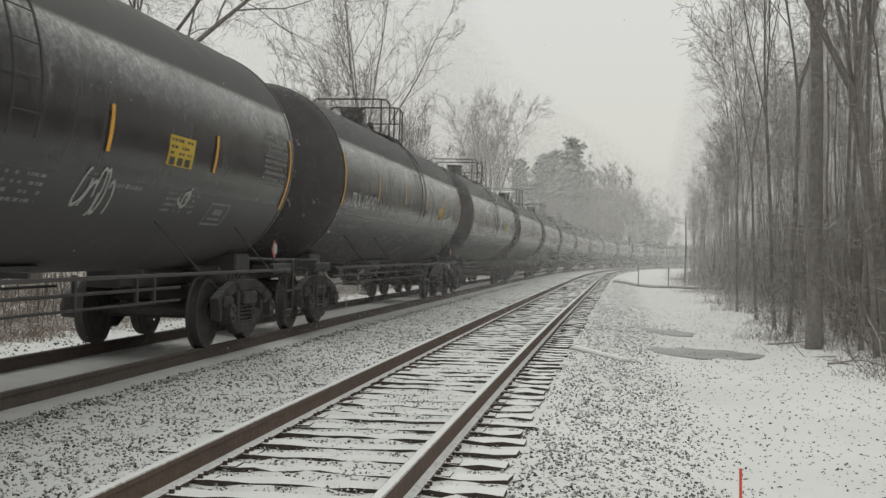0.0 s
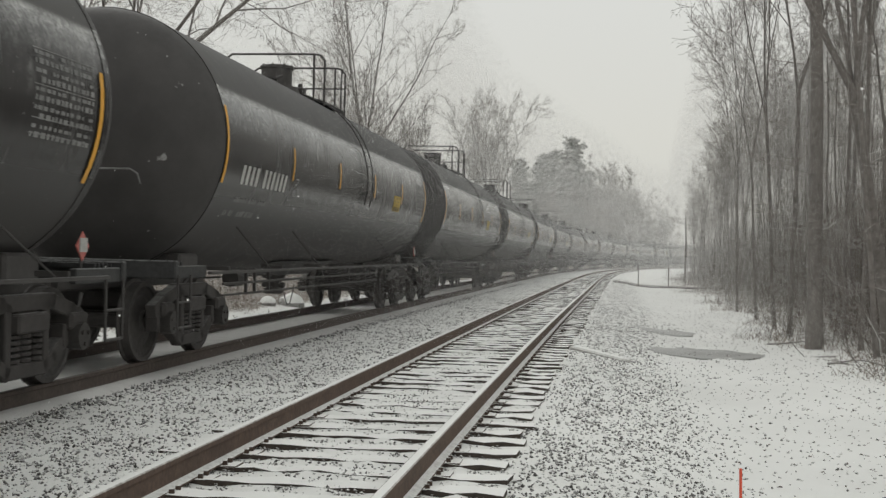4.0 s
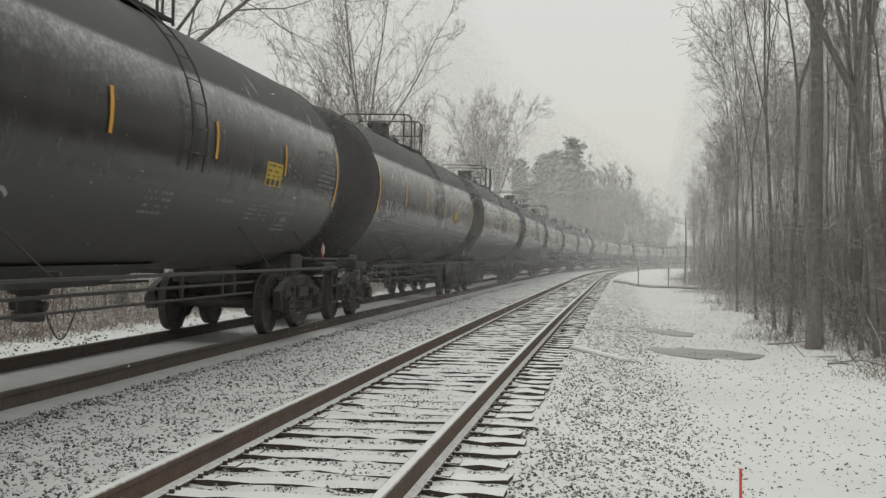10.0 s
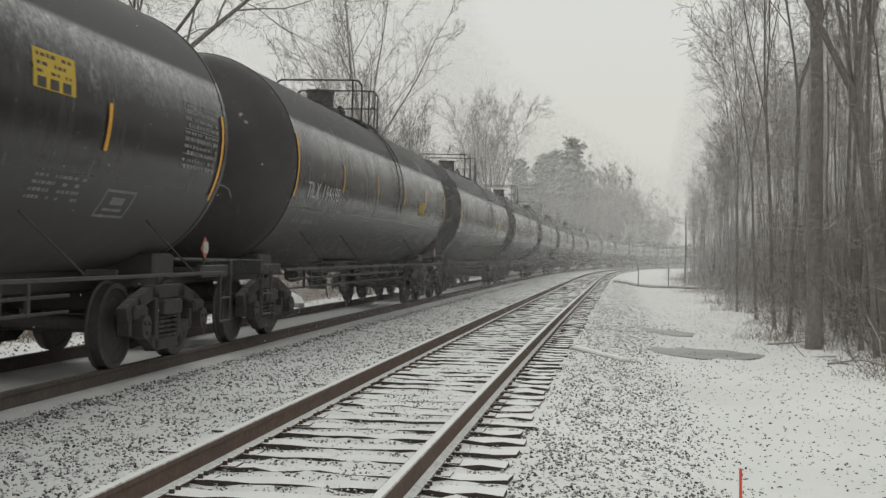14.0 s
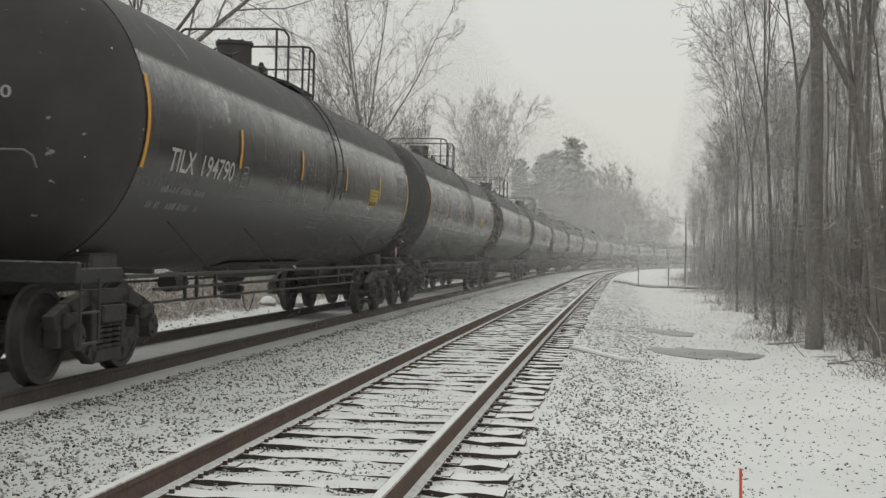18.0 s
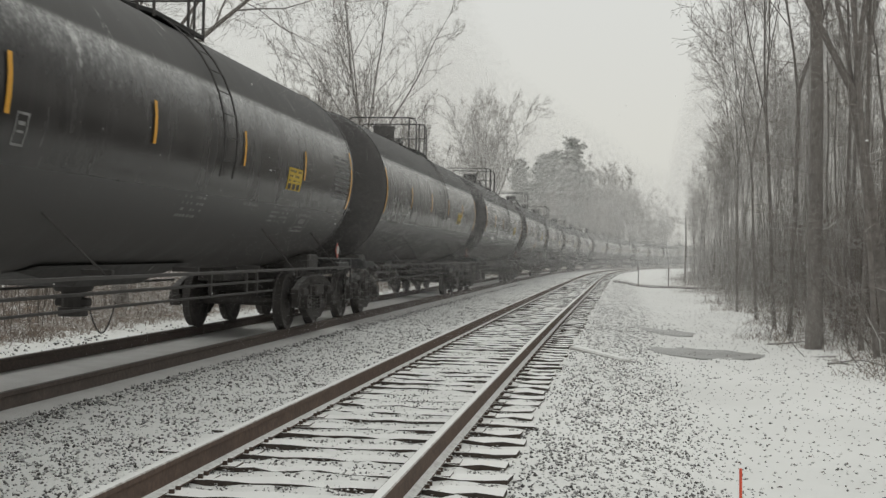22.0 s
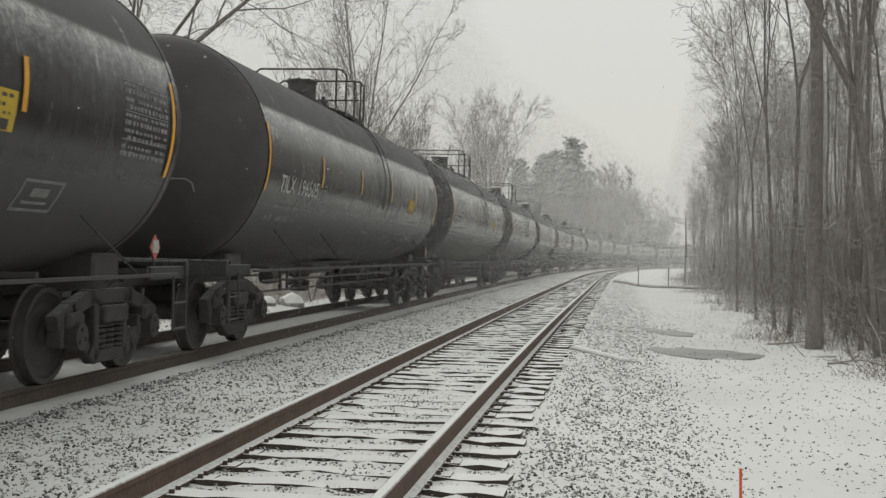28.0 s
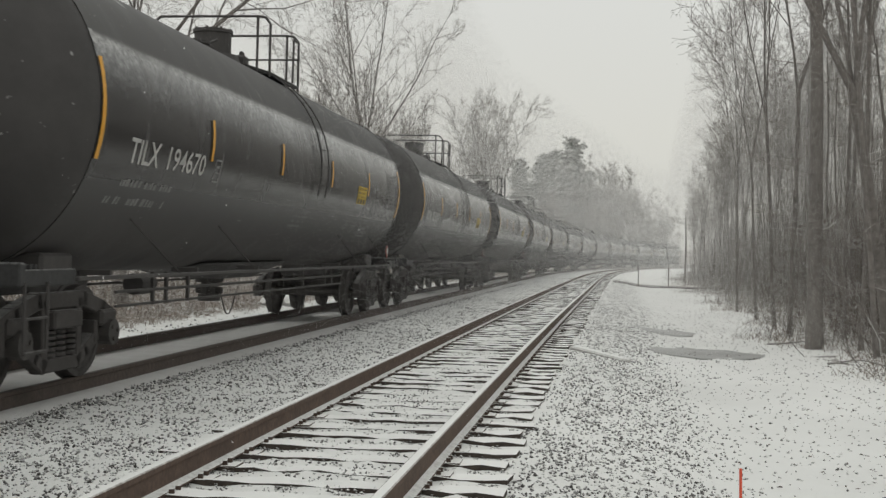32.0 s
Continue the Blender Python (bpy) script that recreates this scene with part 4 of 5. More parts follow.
def grow(seed, height, girth, clear, stems, kids, ratio, angle, thick=1.0, lift=0.05, low=0, lean=0.03, crook=1.0):
    """Trunk and crown of a bare tree as (verts, faces) pairs. stems: (azimuth, tilt, share of the upper height) of each main stem."""
    rng = random.Random(seed)
    wood, twigs = ([], []), ([], [])
    if not stems:
        stems = [(rng.uniform(0, 360), 2.0, 1.0)]
    trunk = limb(rng, Vector((0, 0, -0.3)), Vector((rng.gauss(0, lean), rng.gauss(0, lean), 1)), height * clear + 0.3, 7, 0.022, 0.02)
    tube(*wood, trunk, [girth * (1.35 if i == 0 else 1 - 0.035 * i) for i in range(8)], 9)
    share = girth * (0.76 if len(stems) == 1 else 0.78 / len(stems) ** 0.45)
    for q, (az, tilt, part_of) in enumerate(stems):
        a, t = radians(az), radians(tilt)
        w = Vector((math.cos(a) * math.sin(t), math.sin(a) * math.sin(t), math.cos(t)))
        at = trunk[-1].lerp(trunk[-2], (q % 3) * 0.3)
        sprout(rng, wood, twigs, at, w, height * (1 - clear) * part_of, share * min(1.0, 0.35 + 0.65 * part_of) * (1.45 if q == 0 and len(stems) > 1 else 1.0), 0, kids, ratio, angle, thick, lift, crook)
    for k in range(low):          # dead side branches below the crown
        i = rng.randrange(1, 7)
        b = rng.uniform(0, 6.283)
        sprout(rng, wood, twigs, trunk[i].lerp(trunk[i - 1], rng.random()), Vector((math.cos(b), math.sin(b), rng.uniform(-0.1, 0.5))),
               rng.uniform(0.9, 2.4), 0.014, 2, (0, 0, 4, 2), ratio, angle, thick, 0.01)
    return wood, twigs


def around(seed, count, least, most, short=0.8):
    """Main stems spread round a trunk."""
    rng = random.Random(seed)
    return [(360 * k / count + rng.uniform(-25, 25), rng.uniform(least, most), rng.uniform(short, 1.0)) for k in range(count)]


def tree(name, data, m, label, group=""):
    t = new(name)
    (TV, TF), (CV, CF) = data
    mesh_ob("trunk", TV, TF, M_BARK, t, smooth=True)
    mesh_ob("crown", CV, CF, M_TWIG, t)
    t.matrix_basis = m
    tagged(t, label, "tree", group)
    return t


def ground_at(x, y):
    """The ground's height at a place, by the nearest point of the near track's line."""
    i = int(np.argmin((LX - x) ** 2 + (LY - y) ** 2))
    a = LA[i]
    o = (x - LX[i]) * math.cos(a) - (y - LY[i]) * math.sin(a)
    return float(bank(LS[i], o)), LS[i], o


def stand(x, y, sink=0.05):
    return ground_at(x, y)[0] - sink


def build_right_woods():
    fan, bend = (0.32, 0.52, 0.58, 0.6), (36, 42, 42, 40)
    tall = [grow(100 + k, 16.5, 0.070 + 0.010 * (k % 3), 0.34 + 0.05 * (k % 3), around(k, 2 + k % 3, 5, 15), (13, 7, 4, 2), fan, bend, 1.35, 0.06, 9) for k in range(5)]
    slim = [grow(140 + k, 12.5, 0.042, 0.30, [], (13, 5, 4, 2), (0.27, 0.52, 0.58, 0.6), (34, 40, 42, 40), 1.25, 0.05, 5) for k in range(4)]
    label = "bare grey-barked forest tree with snow on its limbs"
    group = "trees of the lineside wood"
    first = {}
    rng = random.Random(5)

    def put(kind, k, x, y, size, turn, lab=label):
        """The wood grows lower towards the bend, and higher away from the track."""
        data = (tall if kind == "t" else slim)[k]
        _, s, o = ground_at(x, y)
        top = float(np.interp(s, [18, 25, 30, 36, 42, 50, 65, 85, 105, 120], [19, 18, 15, 12.8, 11.8, 10.8, 10.2, 9.8, 7.6, 7.0])) + 0.06 * max(0.0, o - 7.5)
        h = min(size[1], top / {"t": 16.5, "s": 12.5}[kind])
        g = size[0] * max(0.55, min(1.0, h / size[1])) * (0.78 if kind == "t" else 1.0)
        m = pose(x, y, stand(x, y), rng.uniform(-3, 3), rng.uniform(-3, 3), turn) @ Matrix.Diagonal((g, g, h, 1))
        if (kind, k) not in first:
            first[kind, k] = tree("tree", data, m, lab, group)
            return first[kind, k]
        c = copy_thing(first[kind, k], m)
        c.scale = (g, g, h)
        return c
    # the oldest trees at the wood's edge, one of them stout
    stout = grow(91, 18.0, 0.155, 0.40, [(60, 4, 1.0), (170, 10, 0.95), (350, 13, 0.9), (250, 10, 0.85)], (14, 7, 4, 2), fan, bend, 1.35, 0.05, 9)
    tree("tree", stout, pose(7.25, 23.0, stand(7.25, 23.0), 0, 0, 0), "stout bare tree that forks into upright stems, snow along its boughs", group)
    leaning = grow(92, 18.0, 0.12, 0.27, [(178, 27, 0.85), (20, 5, 1.0), (120, 12, 0.9)], (14, 7, 4, 2), fan, bend, 1.35, 0.03, 8)
    tree("tree", leaning, pose(8.05, 21.2, stand(8.05, 21.2), 0, 0, 0), "bare tree with a heavy bough leaning out over the verge", group)
    for i, (x, y, g, h) in enumerate(((7.75, 26.4, 1.15, 1.0), (7.9, 22.3, 0.8, 1.0), (7.6, 20.6, 0.75, 1.05), (8.45, 24.8, 0.8, 0.95),
                                      (8.3, 29.5, 0.9, 0.95), (8.9, 33.5, 0.9, 0.95), (9.6, 38.5, 0.9, 0.9), (8.9, 22.6, 0.6, 0.95), (9.4, 27.3, 0.9, 1.0))):
        put("t", i % 5, x, y, (g, h), 67 * i)
    n = 0
    while n < 66:
        s = rng.uniform(13, 118)
        o = 7.2 + 22 * rng.random() ** 1.6
        if s < 20 and o < 7.6:
            continue
        x, y, _ = near_line(s, o)
        if x / y > 0.46 or x / y < 0.2125:
            continue
        put("t" if rng.random() < 0.45 else "s", rng.randrange(4), x, y, (rng.uniform(0.65, 1.0), rng.uniform(0.75, 1.0)), rng.uniform(0, 360))
        n += 1
    # young growth along the edge beyond the clearing
    for i in range(40):
        s = rng.uniform(40, 112)
        x, y, _ = near_line(s, rng.uniform(7.2, 10.0) + (0.8 if s < 62 else 0))
        if x / y < 0.209:
            continue
        put("t" if i % 3 == 0 and s > 70 else "s", i % 4, x, y, (rng.uniform(0.7, 1.0), rng.uniform(0.8, 1.0)), rng.uniform(0, 360))
    for i in range(26):
        x, y, _ = near_line(rng.uniform(27, 62), rng.uniform(8.6, 13.5))
        if x / y < 0.46:
            put("s", i % 4, x, y, (rng.uniform(0.8, 1.15), rng.uniform(0.8, 1.1)), rng.uniform(0, 360))
    # the depth of the wood: thin stems far in
    n = 0
    while n < 62:
        s, o = rng.uniform(18, 120), rng.uniform(13, 58)
        x, y, _ = near_line(s, o)
        if y < 20 or x / y > 0.45 or x / y < 0.215:
            continue
        put("s", rng.randrange(4), x, y, (rng.uniform(0.9, 1.9), rng.uniform(0.8, 1.1)), rng.uniform(0, 360))
        n += 1
    # added trees beside and behind the camera, unseen: they darken what the tanks reflect
    for i in range(14):
        s, o = rng.uniform(-45, 24), rng.uniform(8.0, 26)
        x, y, _ = near_line(s, o)
        if y > 2 and x / y < 0.56:
            continue
        m = pose(x, y, stand(x, y), 0, 0, rng.uniform(0, 360))
        c = copy_thing(first["t", i % 4], m)
        c.scale = (1.0, 1.0, rng.uniform(0.8, 1.0))


def build_left_trees():
    # the many-stemmed tree that stands clear behind the train
    x, y = -3.1, 48.0
    vase = [(180, 15, 1.0), (20, 6, 1.05), (356, 31, 0.9), (255, 20, 0.9), (95, 18, 0.95), (5, 62, 0.45), (200, 34, 0.75)]
    tree("tree", grow(31, 14.2, 0.21, 0.42, vase, (9, 6, 4, 2), (0.38, 0.50, 0.55, 0.55), (34, 38, 40, 40), 1.25, 0.05), pose(x, y, stand(x, y)),
         "bare forked tree with long ascending limbs behind the train")
    # the broad trees whose boughs hang over the nearer cars
    x, y = -8.2, 30.0
    boughs = [(0, 62, 1.0), (350, 42, 1.0), (20, 20, 1.0), (180, 35, 0.9), (275, 48, 0.8), (95, 40, 0.9)]
    tree("tree", grow(47, 14.5, 0.21, 0.40, boughs, (9, 7, 5, 3), (0.46, 0.54, 0.56, 0.55), (48, 46, 44, 42), 1.25, 0.02, crook=2.2), pose(x, y, stand(x, y)),
         "broad bare tree with crooked boughs over the railway")
    x, y = -12.5, 36.0
    tree("tree", grow(53, 14.0, 0.24, 0.36, around(53, 5, 18, 48), (9, 6, 5, 2), (0.44, 0.54, 0.55, 0.55), (46, 44, 44, 42), 1.4, 0.03, crook=1.8), pose(x, y, stand(x, y), 0, 0, 90),
         "broad bare tree with crooked boughs over the railway")
    # the rounded tree farther along
    x, y = 3.6, 96.0
    tree("tree", grow(61, 15.2, 0.22, 0.30, around(61, 11, 3, 34, 0.8), (12, 7, 4, 1), (0.34, 0.52, 0.56, 0.55), (36, 40, 40, 40), 1.9, 0.06), pose(x, y, stand(x, y)),
         "bare round-crowned tree with many upright stems beside the railway")
    # a belt of thin young trees
    young = [grow(170 + k, 10.0, 0.05, 0.22, around(k, 3, 4, 14), (8, 5, 4, 1), (0.32, 0.52, 0.55, 0.5), (28, 36, 38, 40), 1.7, 0.07) for k in range(4)]
    first = {}
    rng = random.Random(9)
    for i in range(84):
        y = rng.uniform(58, 112)
        x = rng.uniform(-0.125, 0.045) * y
        if ground_at(x, y)[2] > -9:
            x -= 5 + 2 * rng.random()
        k = i % 4
        m = pose(x, y, stand(x, y), rng.uniform(-4, 4), rng.uniform(-4, 4), rng.uniform(0, 360))
        sc = rng.uniform(0.75, 1.2)
        if k not in first:
            first[k] = tree("tree", young[k], m, "slender bare young tree in a lineside belt", "lineside belt of young trees")
            c = first[k]
        else:
            c = copy_thing(first[k], m)
        c.scale = (sc, sc, sc * rng.uniform(0.85, 1.1))


def pine(seed, height):
    """A white pine: tiers of upswept boughs in flat plumes, a blunt top."""
    rng = random.Random(seed)
    TV, TF, CV, CF = [], [], [], []
    trunk = limb(rng, Vector((0, 0, -0.3)), Vector((0, 0, 1)), height, 9, 0.02, 0.05)
    tube(TV, TF, trunk, [0.34 * (1 - 0.9 * i / 9) for i in range(10)], 7)
    for k in range(72):
        f = 0.24 + 0.755 * k / 71
        i = min(8, int(f * 9))
        p = trunk[i].lerp(trunk[i + 1], f * 9 - i)
        L = height * float(np.interp(f, [0.24, 0.45, 0.75, 0.92, 1.0], [0.15, 0.19, 0.135, 0.085, 0.05])) * rng.uniform(0.55, 1.2)
        a = rng.uniform(0, 6.283)
        b = limb(rng, p, Vector((math.cos(a), math.sin(a), 0.1)), L, 4, 0.08, 0.07)
        tube(TV, TF, b, [0.06, 0.05, 0.04, 0.03, 0.015], 4)
        for m in range(34):
            g = rng.uniform(0.25, 1.0) * 3.99
            q = int(g)
            c = b[q].lerp(b[q + 1], g - q) + Vector((rng.gauss(0, 0.38), rng.gauss(0, 0.38), rng.gauss(0.12, 0.2)))
            for h in range(5):
                d = Vector((rng.gauss(0, 1), rng.gauss(0, 1), rng.gauss(0.5, 0.7))).normalized() * rng.uniform(0.25, 0.6)
                w = d.cross(Vector((rng.gauss(0, 1), rng.gauss(0, 1), rng.gauss(0, 1)))).normalized() * 0.085
                n = len(CV)
                CV += [tuple(c - w), tuple(c + w), tuple(c + d)]
                CF.append((n, n + 1, n + 2))
    return (TV, TF), (CV, CF)


def build_far_trees():
    spots = ((25.2, 235, 24.3), (22.8, 238, 21.5), (27.3, 240, 22.0), (18.6, 232, 20.2), (16.2, 228, 19.0), (20.8, 246, 19.5), (29.6, 250, 18.5), (14.4, 240, 17.5))
    data = pine(71, 20.0)
    src = None
    for x, y, h in spots:
        m = pose(x, y, stand(x, y), 0, 0, x * 70)
        if src is None:
            src = new("pine_tree")
            (TV, TF), (CV, CF) = data
            mesh_ob("trunk", TV, TF, M_BARK, src, smooth=True)
            mesh_ob("crown", CV, CF, M_NEEDLE, src)
            src.matrix_basis = m
            tagged(src, "tall dark green pine fading into snowy haze", "pine tree", "pines by the far bend")
            c = src
        else:
            c = copy_thing(src, m)
        c.scale = (h / 20, h / 20, h / 20)
    far = [grow(210 + k, 17.0, 0.18, 0.26, around(210 + k, 4 + k, 6, 34), (9, 7, 5, 1), (0.34, 0.48, 0.5, 0.5), (38, 42, 42, 40), 4.6, 0.04) for k in range(3)]
    first = {}
    rng = random.Random(17)

    def put(k, x, y, sc):
        m = pose(x, y, stand(x, y), 0, 0, rng.uniform(0, 360))
        if k not in first:
            c = first[k] = tree("tree", far[k], m, "bare tree by the far bend, pale in the snowfall", "trees by the far bend")
        else:
            c = copy_thing(first[k], m)
        c.scale = (sc, sc, sc)
    # bare trees beside the pines, and a low rounded grove where the line goes out of sight
    for i, (x, y, sc) in enumerate(((30.6, 225, 1.28), (34.0, 228, 1.12), (27.8, 218, 1.0), (20.0, 215, 0.85), (36.0, 240, 0.85), (32.3, 236, 1.15))):
        put(i % 3, x, y, sc)
    for i in range(14):
        a = i / 13
        put(i % 3, 43.5 + 15 * a + rng.uniform(-1, 1), 300 + rng.uniform(-6, 14), 0.62 + 0.42 * math.sin(math.pi * min(1.0, a * 1.15)) + rng.uniform(-0.05, 0.05))
    for i in range(40):
        y = rng.uniform(150, 330)
        x = y * rng.uniform(0.045, 0.215)
        o = ground_at(x, y)[2]
        if -12 < o < 7:
            x += (-14 - o) if rng.random() < 0.8 else (9 - o)
        put(i % 3, x, y, rng.uniform(0.42, 0.68))


def build_brush():
    """Dead grass, weeds and thin stems: along the bank behind the train, and at the wood's edge."""
    rng = np.random.default_rng(13)
    def blades(name, label, count, s0, s1, o0, o1, h0, h1, width, lean, material, power=1.0):
        s, o = s0 * (s1 / s0) ** rng.random(count), o0 + (o1 - o0) * rng.random(count) ** power
        if o0 > 0:       # the wood's edge wanders
            o = o + 0.45 * np.sin(s * 0.9) + 0.5 * np.sin(s * 0.37 + 1.0) + 0.25 * np.sin(s * 2.3) + rng.normal(0, 0.25, count)
        a = np.interp(s, LS, LA)
        c = np.stack([np.interp(s, LS, LX) + o * np.cos(a), np.interp(s, LS, LY) - o * np.sin(a), bank(s, o) - 0.03], 1)
        h = rng.uniform(h0, h1, count)
        t = rng.uniform(0, 6.28, count)
        tip = np.stack([rng.normal(0, lean, count) * h, rng.normal(0, lean, count) * h, h], 1)
        bend = tip * 0.5 + np.stack([rng.normal(0, lean * 0.4, count) * h, rng.normal(0, lean * 0.4, count) * h, 0 * h], 1)
        w = np.stack([np.cos(t), np.sin(t), 0 * t], 1) * width * rng.uniform(0.6, 1.4, (count, 1))
        v = np.stack([c - w, c + w, c + bend + w * 0.7, c + bend - w * 0.7, c + tip], 1)
        n = np.arange(count)[:, None] * 5
        quads = (n + np.array([[0, 1, 2, 3]])).tolist()
        tris = (n + np.array([[3, 2, 4]])).tolist()
        ob = mesh_ob(name, v.reshape(-1, 3).tolist(), quads + tris, material)
        tagged(ob, label, "undergrowth", kind="stuff")
    blades("dead_grass", "tangled brown dead grass and weeds on the bank, flecked with snow", 38000, 9, 120, -14, -8.3, 0.06, 0.34, 0.010, 0.7, M_GRASS)
    blades("brush_stems", "thin bare stems of brush on the bank", 2600, 12, 140, -17, -9.0, 0.8, 2.2, 0.010, 0.16, M_STEM)
    blades("undergrowth", "tangle of thin bare stems along the wood's edge", 30000, 22, 118, 8.2, 30, 0.8, 6.5, 0.007, 0.13, M_STEM, 1.2)
    flat = 4500
    s = 5 * (70 / 5) ** rng.random(flat)
    o = 2.6 + 5.6 * rng.random(flat) ** 0.55
    a = np.interp(s, LS, LA)
    c = np.stack([np.interp(s, LS, LX) + o * np.cos(a), np.interp(s, LS, LY) - o * np.sin(a), bank(s, o) + 0.012], 1)
    t, w = rng.uniform(0, 6.28, flat), rng.uniform(0.009, 0.026, flat)
    v = []
    for k, (f, g) in enumerate(((1.0, 0), (0.1, 0.45), (-1.0, 0), (-0.1, -0.5))):
        v.append(c + np.stack([w * (f * np.cos(t) - g * np.sin(t)), w * (f * np.sin(t) + g * np.cos(t)), rng.uniform(0, 0.018, flat)], 1))
    ob = mesh_ob("fallen_leaves", np.stack(v, 1).reshape(-1, 3).tolist(), np.arange(flat * 4).reshape(flat, 4).tolist(), M_LEAF)
    tagged(ob, "dark brown fallen leaves and bits of twig scattered over the snow", "leaves", kind="stuff")
    blades("edge_brush", "low tangle of twigs and briars at the wood's edge", 6500, 15, 100, 6.2, 10, 0.15, 1.2, 0.005, 0.55, M_STEM, 1.2)
    blades("leaf_litter", "brown dead grass and leaf litter under the trees", 20000, 14, 110, 5.8, 11, 0.04, 0.20, 0.008, 0.8, M_GRASS, 1.4)


build_right_woods()
build_left_trees()
build_far_trees()
build_brush()


# ------------------------------------------------------------------ lineside things
def build_lineside():
    # survey stake by the camera
    bm = bmesh.new()
    box(bm, (0, 0, 0.23), (0.018, 0.018, 0.46), None, 0.003)
    ob = part("survey_stake", bm, M_STAKE, None, smooth=False)
    ob.location = (2.06, 8.15, -0.62)
    tagged(ob, "thin red-orange survey stake in the snow", "stake")
    # marker posts and the slender pole by the bend
    for x, y, h in ((11.35, 68.5, 1.15), (13.2, 69.0, 1.1)):
        bm = bmesh.new()
        drum(bm, (0, 0, h / 2 - 0.1), (0, 0, 1), 0.032, h + 0.2, 8)
        drum(bm, (0, 0, h), (0, 0, 1), 0.036, 0.03, 8)
        ob = part("marker_post", bm, M_WOODPOLE)
        ob.location = (x, y, stand(x, y, 0.0))
        tagged(ob, "short weathered marker post", "post", "marker posts")
    tube_v, tube_f = [], []
    rng = random.Random(2)
    pts = limb(rng, Vector((0, 0, -0.3)), Vector((0.02, 0, 1)), 5.3, 8, 0.01, 0.02)
    tube(tube_v, tube_f, pts, [0.075 - 0.005 * i for i in range(9)], 9)
    ob = mesh_ob("wooden_pole", tube_v, tube_f, M_WOODPOLE, smooth=True)
    ob.location = (17.0, 83.0, stand(17.0, 83.0))
    tagged(ob, "slender weathered wooden pole at the wood's edge", "pole")
    # fallen log across the verge
    tube_v, tube_f = [], []
    pts = [Vector((10.4 + 0.62 * i, 71.5 - 0.95 * i, 0)) for i in range(10)]
    for p in pts:
        p.z = stand(p.x, p.y, -0.04)
    tube(tube_v, tube_f, pts, [0.12 - 0.003 * i for i in range(10)], 8)
    ob = mesh_ob("fallen_log", tube_v, tube_f, M_BARK, smooth=True)
    tagged(ob, "long dark log lying across the snowy verge", "log")
    # broken concrete post, one end buried
    bm = bmesh.new()
    box(bm, (0, 0, 0), (1.55, 0.17, 0.17), None, 0.025)
    ob = part("concrete_post", bm, M_CONCRETE)
    ob.matrix_basis = pose(2.47, 18.6, stand(2.47, 18.6, 0.035), 0, 3.5, -65)
    tagged(ob, "broken pale concrete post half buried in snow", "concrete post")
    # frozen puddles
    for x, y, rx, ry, seed in ((4.78, 21.6, 0.92, 1.25, 3), (5.2, 27.3, 0.6, 1.1, 8)):
        rng = random.Random(seed)
        k = 40
        ph = [rng.uniform(0, 6.28) for _ in range(4)]
        pts = []
        for i in range(k):
            a = 2 * math.pi * i / k
            r = 1 + 0.10 * math.sin(2 * a + ph[0]) + 0.10 * math.sin(3 * a + ph[1]) + 0.06 * math.sin(7 * a + ph[2])
            px, py = x + rx * r * math.cos(a), y + ry * r * math.sin(a)
            pts.append((px, py, stand(px, py, -0.009)))
        ob = mesh_ob("frozen_puddle", pts + [(x, y, stand(x, y, -0.009))], [(i, (i + 1) % k, k) for i in range(k)], M_ICE)
        tagged(ob, "grey frozen puddle in the snow", "puddle", "frozen puddles", kind="stuff")
    # snow-capped rocks on the bank behind the far track
    for x, y, r, seed in ((-4.75, 37.0, 0.42, 1), (-5.4, 36.2, 0.30, 2)):
        rng = random.Random(seed)
        bm = bmesh.new()
        bmesh.ops.create_icosphere(bm, subdivisions=2, radius=r)
        for v in bm.verts:
            v.co *= 1 + 0.28 * noise.noise(v.co * 3.2 + Vector((seed, 0, 0)))
            v.co.z *= 0.72
        ob = part("rock", bm, M_ROCK)
        ob.matrix_basis = pose(x, y, stand(x, y, -r * 0.3), 0, 0, rng.uniform(0, 360))
        tagged(ob, "snow-capped grey rock on the bank", "rock", "rocks on the bank")
    # fallen branches by the wood
    for x, y, turn, L, seed in ((7.2, 18.7, 120, 1.3, 1), (6.4, 19.6, 15, 1.0, 2), (7.0, 21.0, 160, 1.6, 3), (6.6, 24.0, 10, 2.0, 4)):
        rng = random.Random(seed)
        V, F = [], []
        w = Vector((math.cos(radians(turn)), math.sin(radians(turn)), 0.08))
        b = limb(rng, Vector((0, 0, 0)), w, L, 6, 0.16, 0.0)
        tube(V, F, b, [0.018 - 0.002 * i for i in range(7)], 6)
        for q in (2, 4):
            t = limb(rng, b[q], fork(rng, w, 40), L * 0.4, 3, 0.1, 0.03)
            tube(V, F, t, [0.008, 0.007, 0.006, 0.004], 4)
        ob = mesh_ob("fallen_branch", V, F, M_BARK, smooth=True)
        ob.location = (x, y, stand(x, y, -0.02))
        tagged(ob, "dead fallen branch lying on the snow", "branch", "fallen branches")


build_lineside()


# ------------------------------------------------------------------ falling snow
SNOWFALL = []


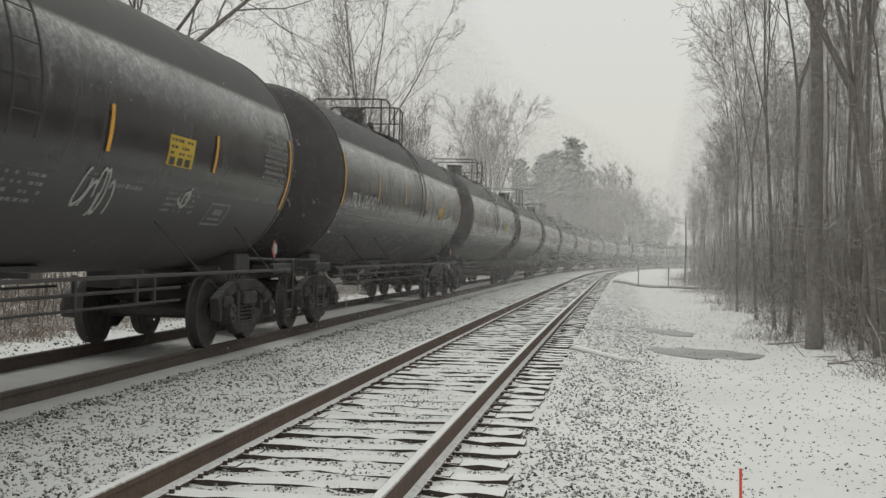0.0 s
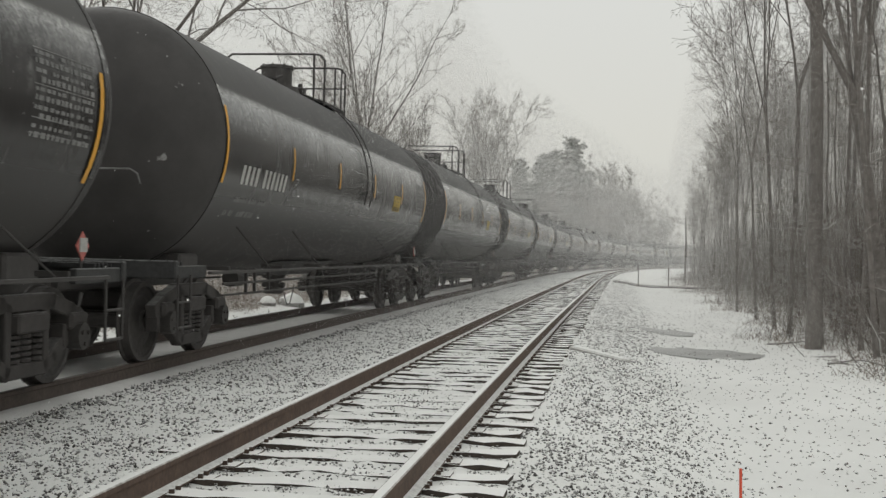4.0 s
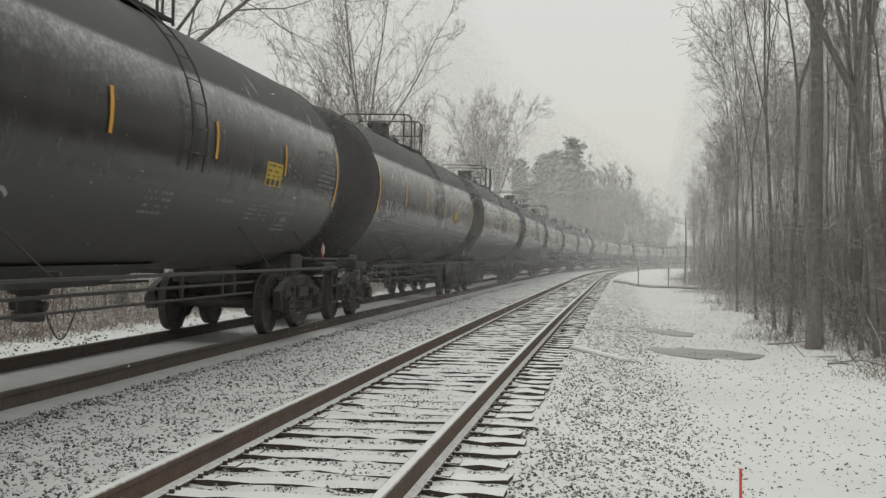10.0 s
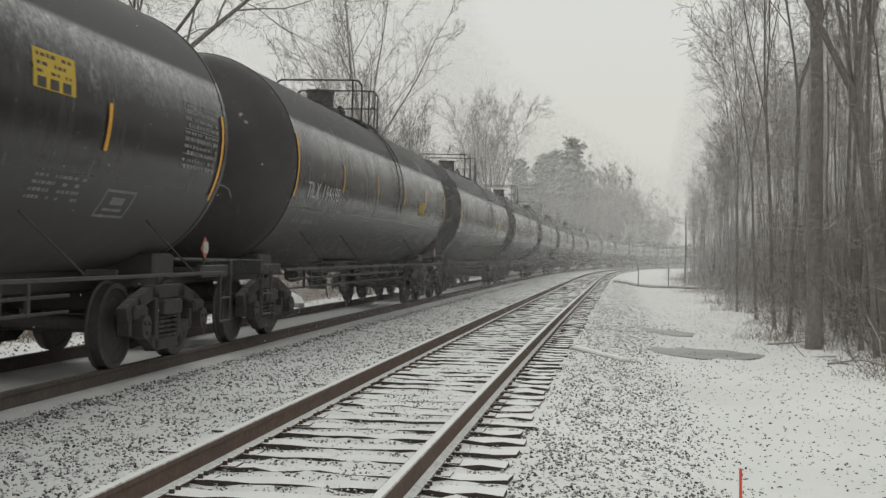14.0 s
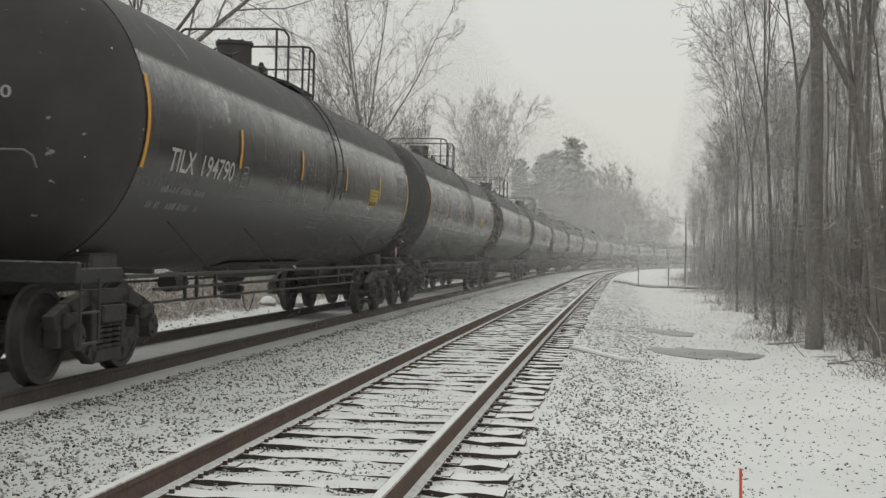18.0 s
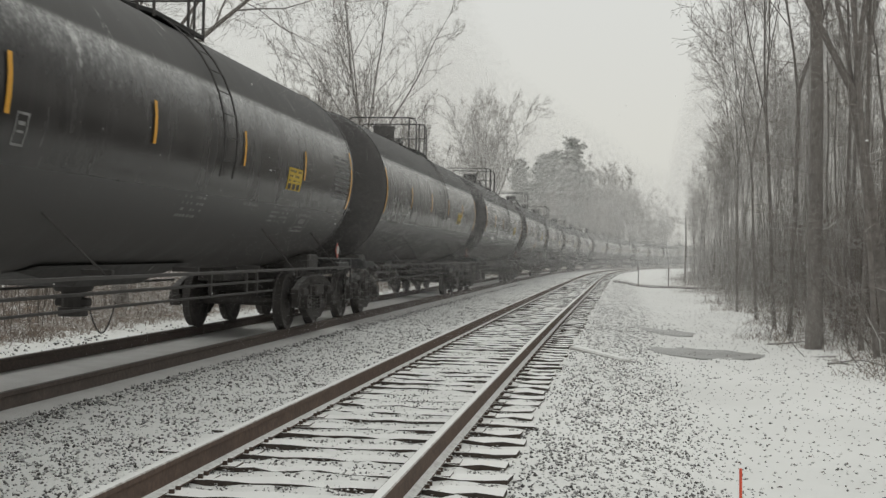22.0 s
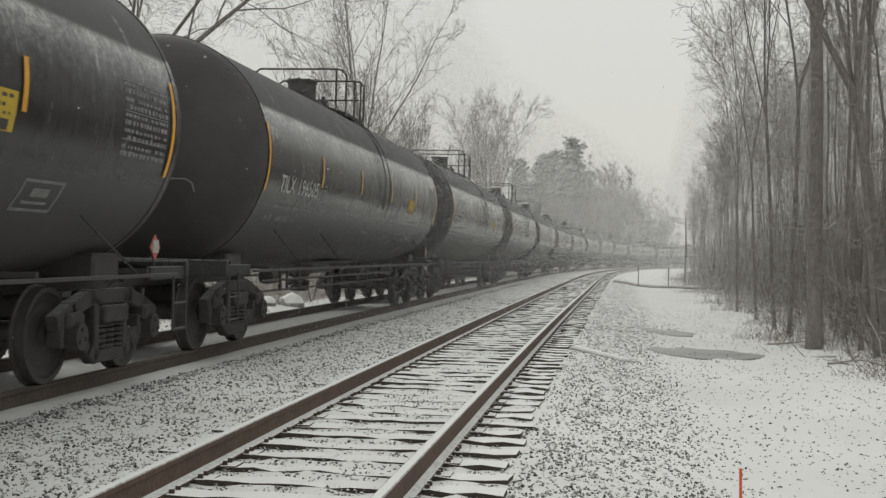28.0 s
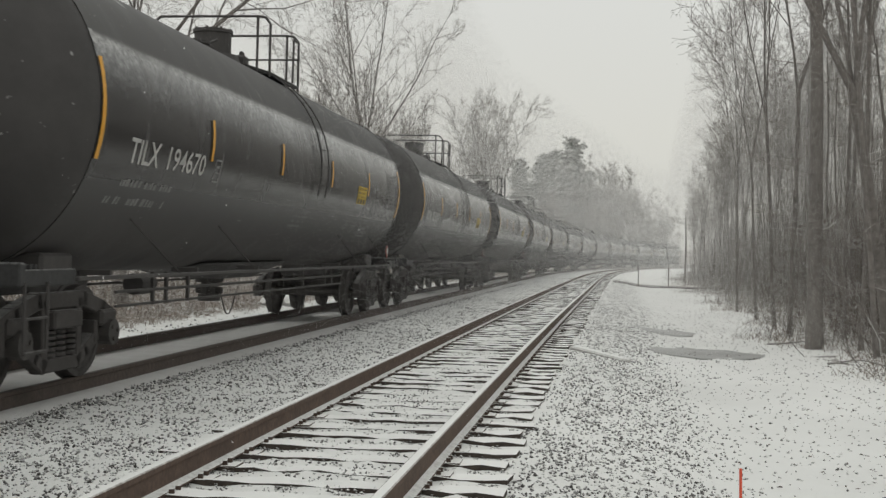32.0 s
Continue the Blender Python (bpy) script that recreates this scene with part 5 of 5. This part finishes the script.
def build_snowfall():
    rng = np.random.default_rng(23)

    def flakes(label, c, size):
        n = len(c)
        u = rng.normal(0, 1, (n, 3))
        u /= np.linalg.norm(u, axis=1, keepdims=True)
        w = np.cross(u, rng.normal(0, 1, (n, 3)))
        w /= np.linalg.norm(w, axis=1, keepdims=True)
        s = (size * rng.uniform(0.7, 1.3, n))[:, None]
        v = np.stack([c + u * s, c - u * s * 0.5 + w * s * 0.87, c - u * s * 0.5 - w * s * 0.87], 1)
        return cloud_mesh("falling_snow", v.reshape(-1, 3), 3, [(0, 1, 2)], M_FLAKE, label, "snowfall")

    # flakes near by, falling through the view: the column reaches as high as it falls
    n = 4500
    y = rng.uniform(3, 30, n)
    z = rng.uniform(-1, 46, n)
    c = np.stack([y * rng.uniform(-0.45, 0.45, n) + 0.32 * np.clip(z, 0, 60), y + 0.23 * np.clip(z, 0, 60), z], 1)
    SNOWFALL.append((flakes("scattered snowflakes drifting down", c, 0.006), (-0.35, -0.25, -1.1)))

    # the snowfall farther off, which pales the distance: even from metre to metre, thinning out over the treetops
    def air(count, y0, y1, a0, a1, per_metre):
        y = rng.uniform(y0, y1, count)
        a = rng.uniform(a0, a1, count)
        rise = rng.uniform(-0.085, 0.24, count)
        top = np.interp(a, [-0.4, 0.0, 0.03, 0.06, 0.10, 0.13, 0.17, 0.19, 0.205, 0.225, 0.25, 0.4], [0.22, 0.21, 0.16, 0.12, 0.10, 0.085, 0.06, 0.055, 0.11, 0.17, 0.22, 0.22])
        keep = (rise < top * rng.uniform(0.75, 1.35, count)) & (1.3 + rise * y > np.interp(y, [40, 120], [-0.62, -1.5]))
        y, a, rise = y[keep], a[keep], rise[keep]
        flakes("fine snowfall that pales the distance", np.stack([y * a, y, 1.3 + rise * y], 1), per_metre * y)
    air(650000, 15, 42, -0.32, 0.36, 0.00017)
    air(2000000, 20, 70, -0.32, 0.40, 0.00017)
    air(1200000, 70, 150, -0.12, 0.26, 0.00021)
    air(850000, 150, 340, -0.02, 0.23, 0.00023)


build_snowfall()


# ------------------------------------------------------------------ what moves
def motions():
    walk(cam, [(0.0, VIEW), (32.0, VIEW)])
    for j, car in enumerate(TRAIN):
        s0 = FIRST + SLACK.get(j, 0.0) + j * LENGTH
        walk(car, [(0.5 * i, car_pose(s0 - gone(0.5 * i))) for i in range(65)])
    # every wheelset rolls alike: one roll, shared by all
    sets = [o for car in TRAIN for o in car.children_recursive if o.name.startswith("wheelset")]
    rows = [(i / 15, pose(0, 0, 0, math.degrees(gone(i / 15) / WHEEL_R), 0, 0)) for i in range(481)]
    walk(sets[0], rows)
    roll = sets[0].animation_data
    for o in sets[1:]:
        o.rotation_mode = "QUATERNION"
        o.animation_data_create()
        o.animation_data.action = roll.action
        o.animation_data.action_slot = roll.action_slot
    for snow, fall in SNOWFALL:
        walk(snow, [(0.0, pose(0, 0, 0)), (32.0, pose(32 * fall[0], 32 * fall[1], 32 * fall[2]))])


motions()
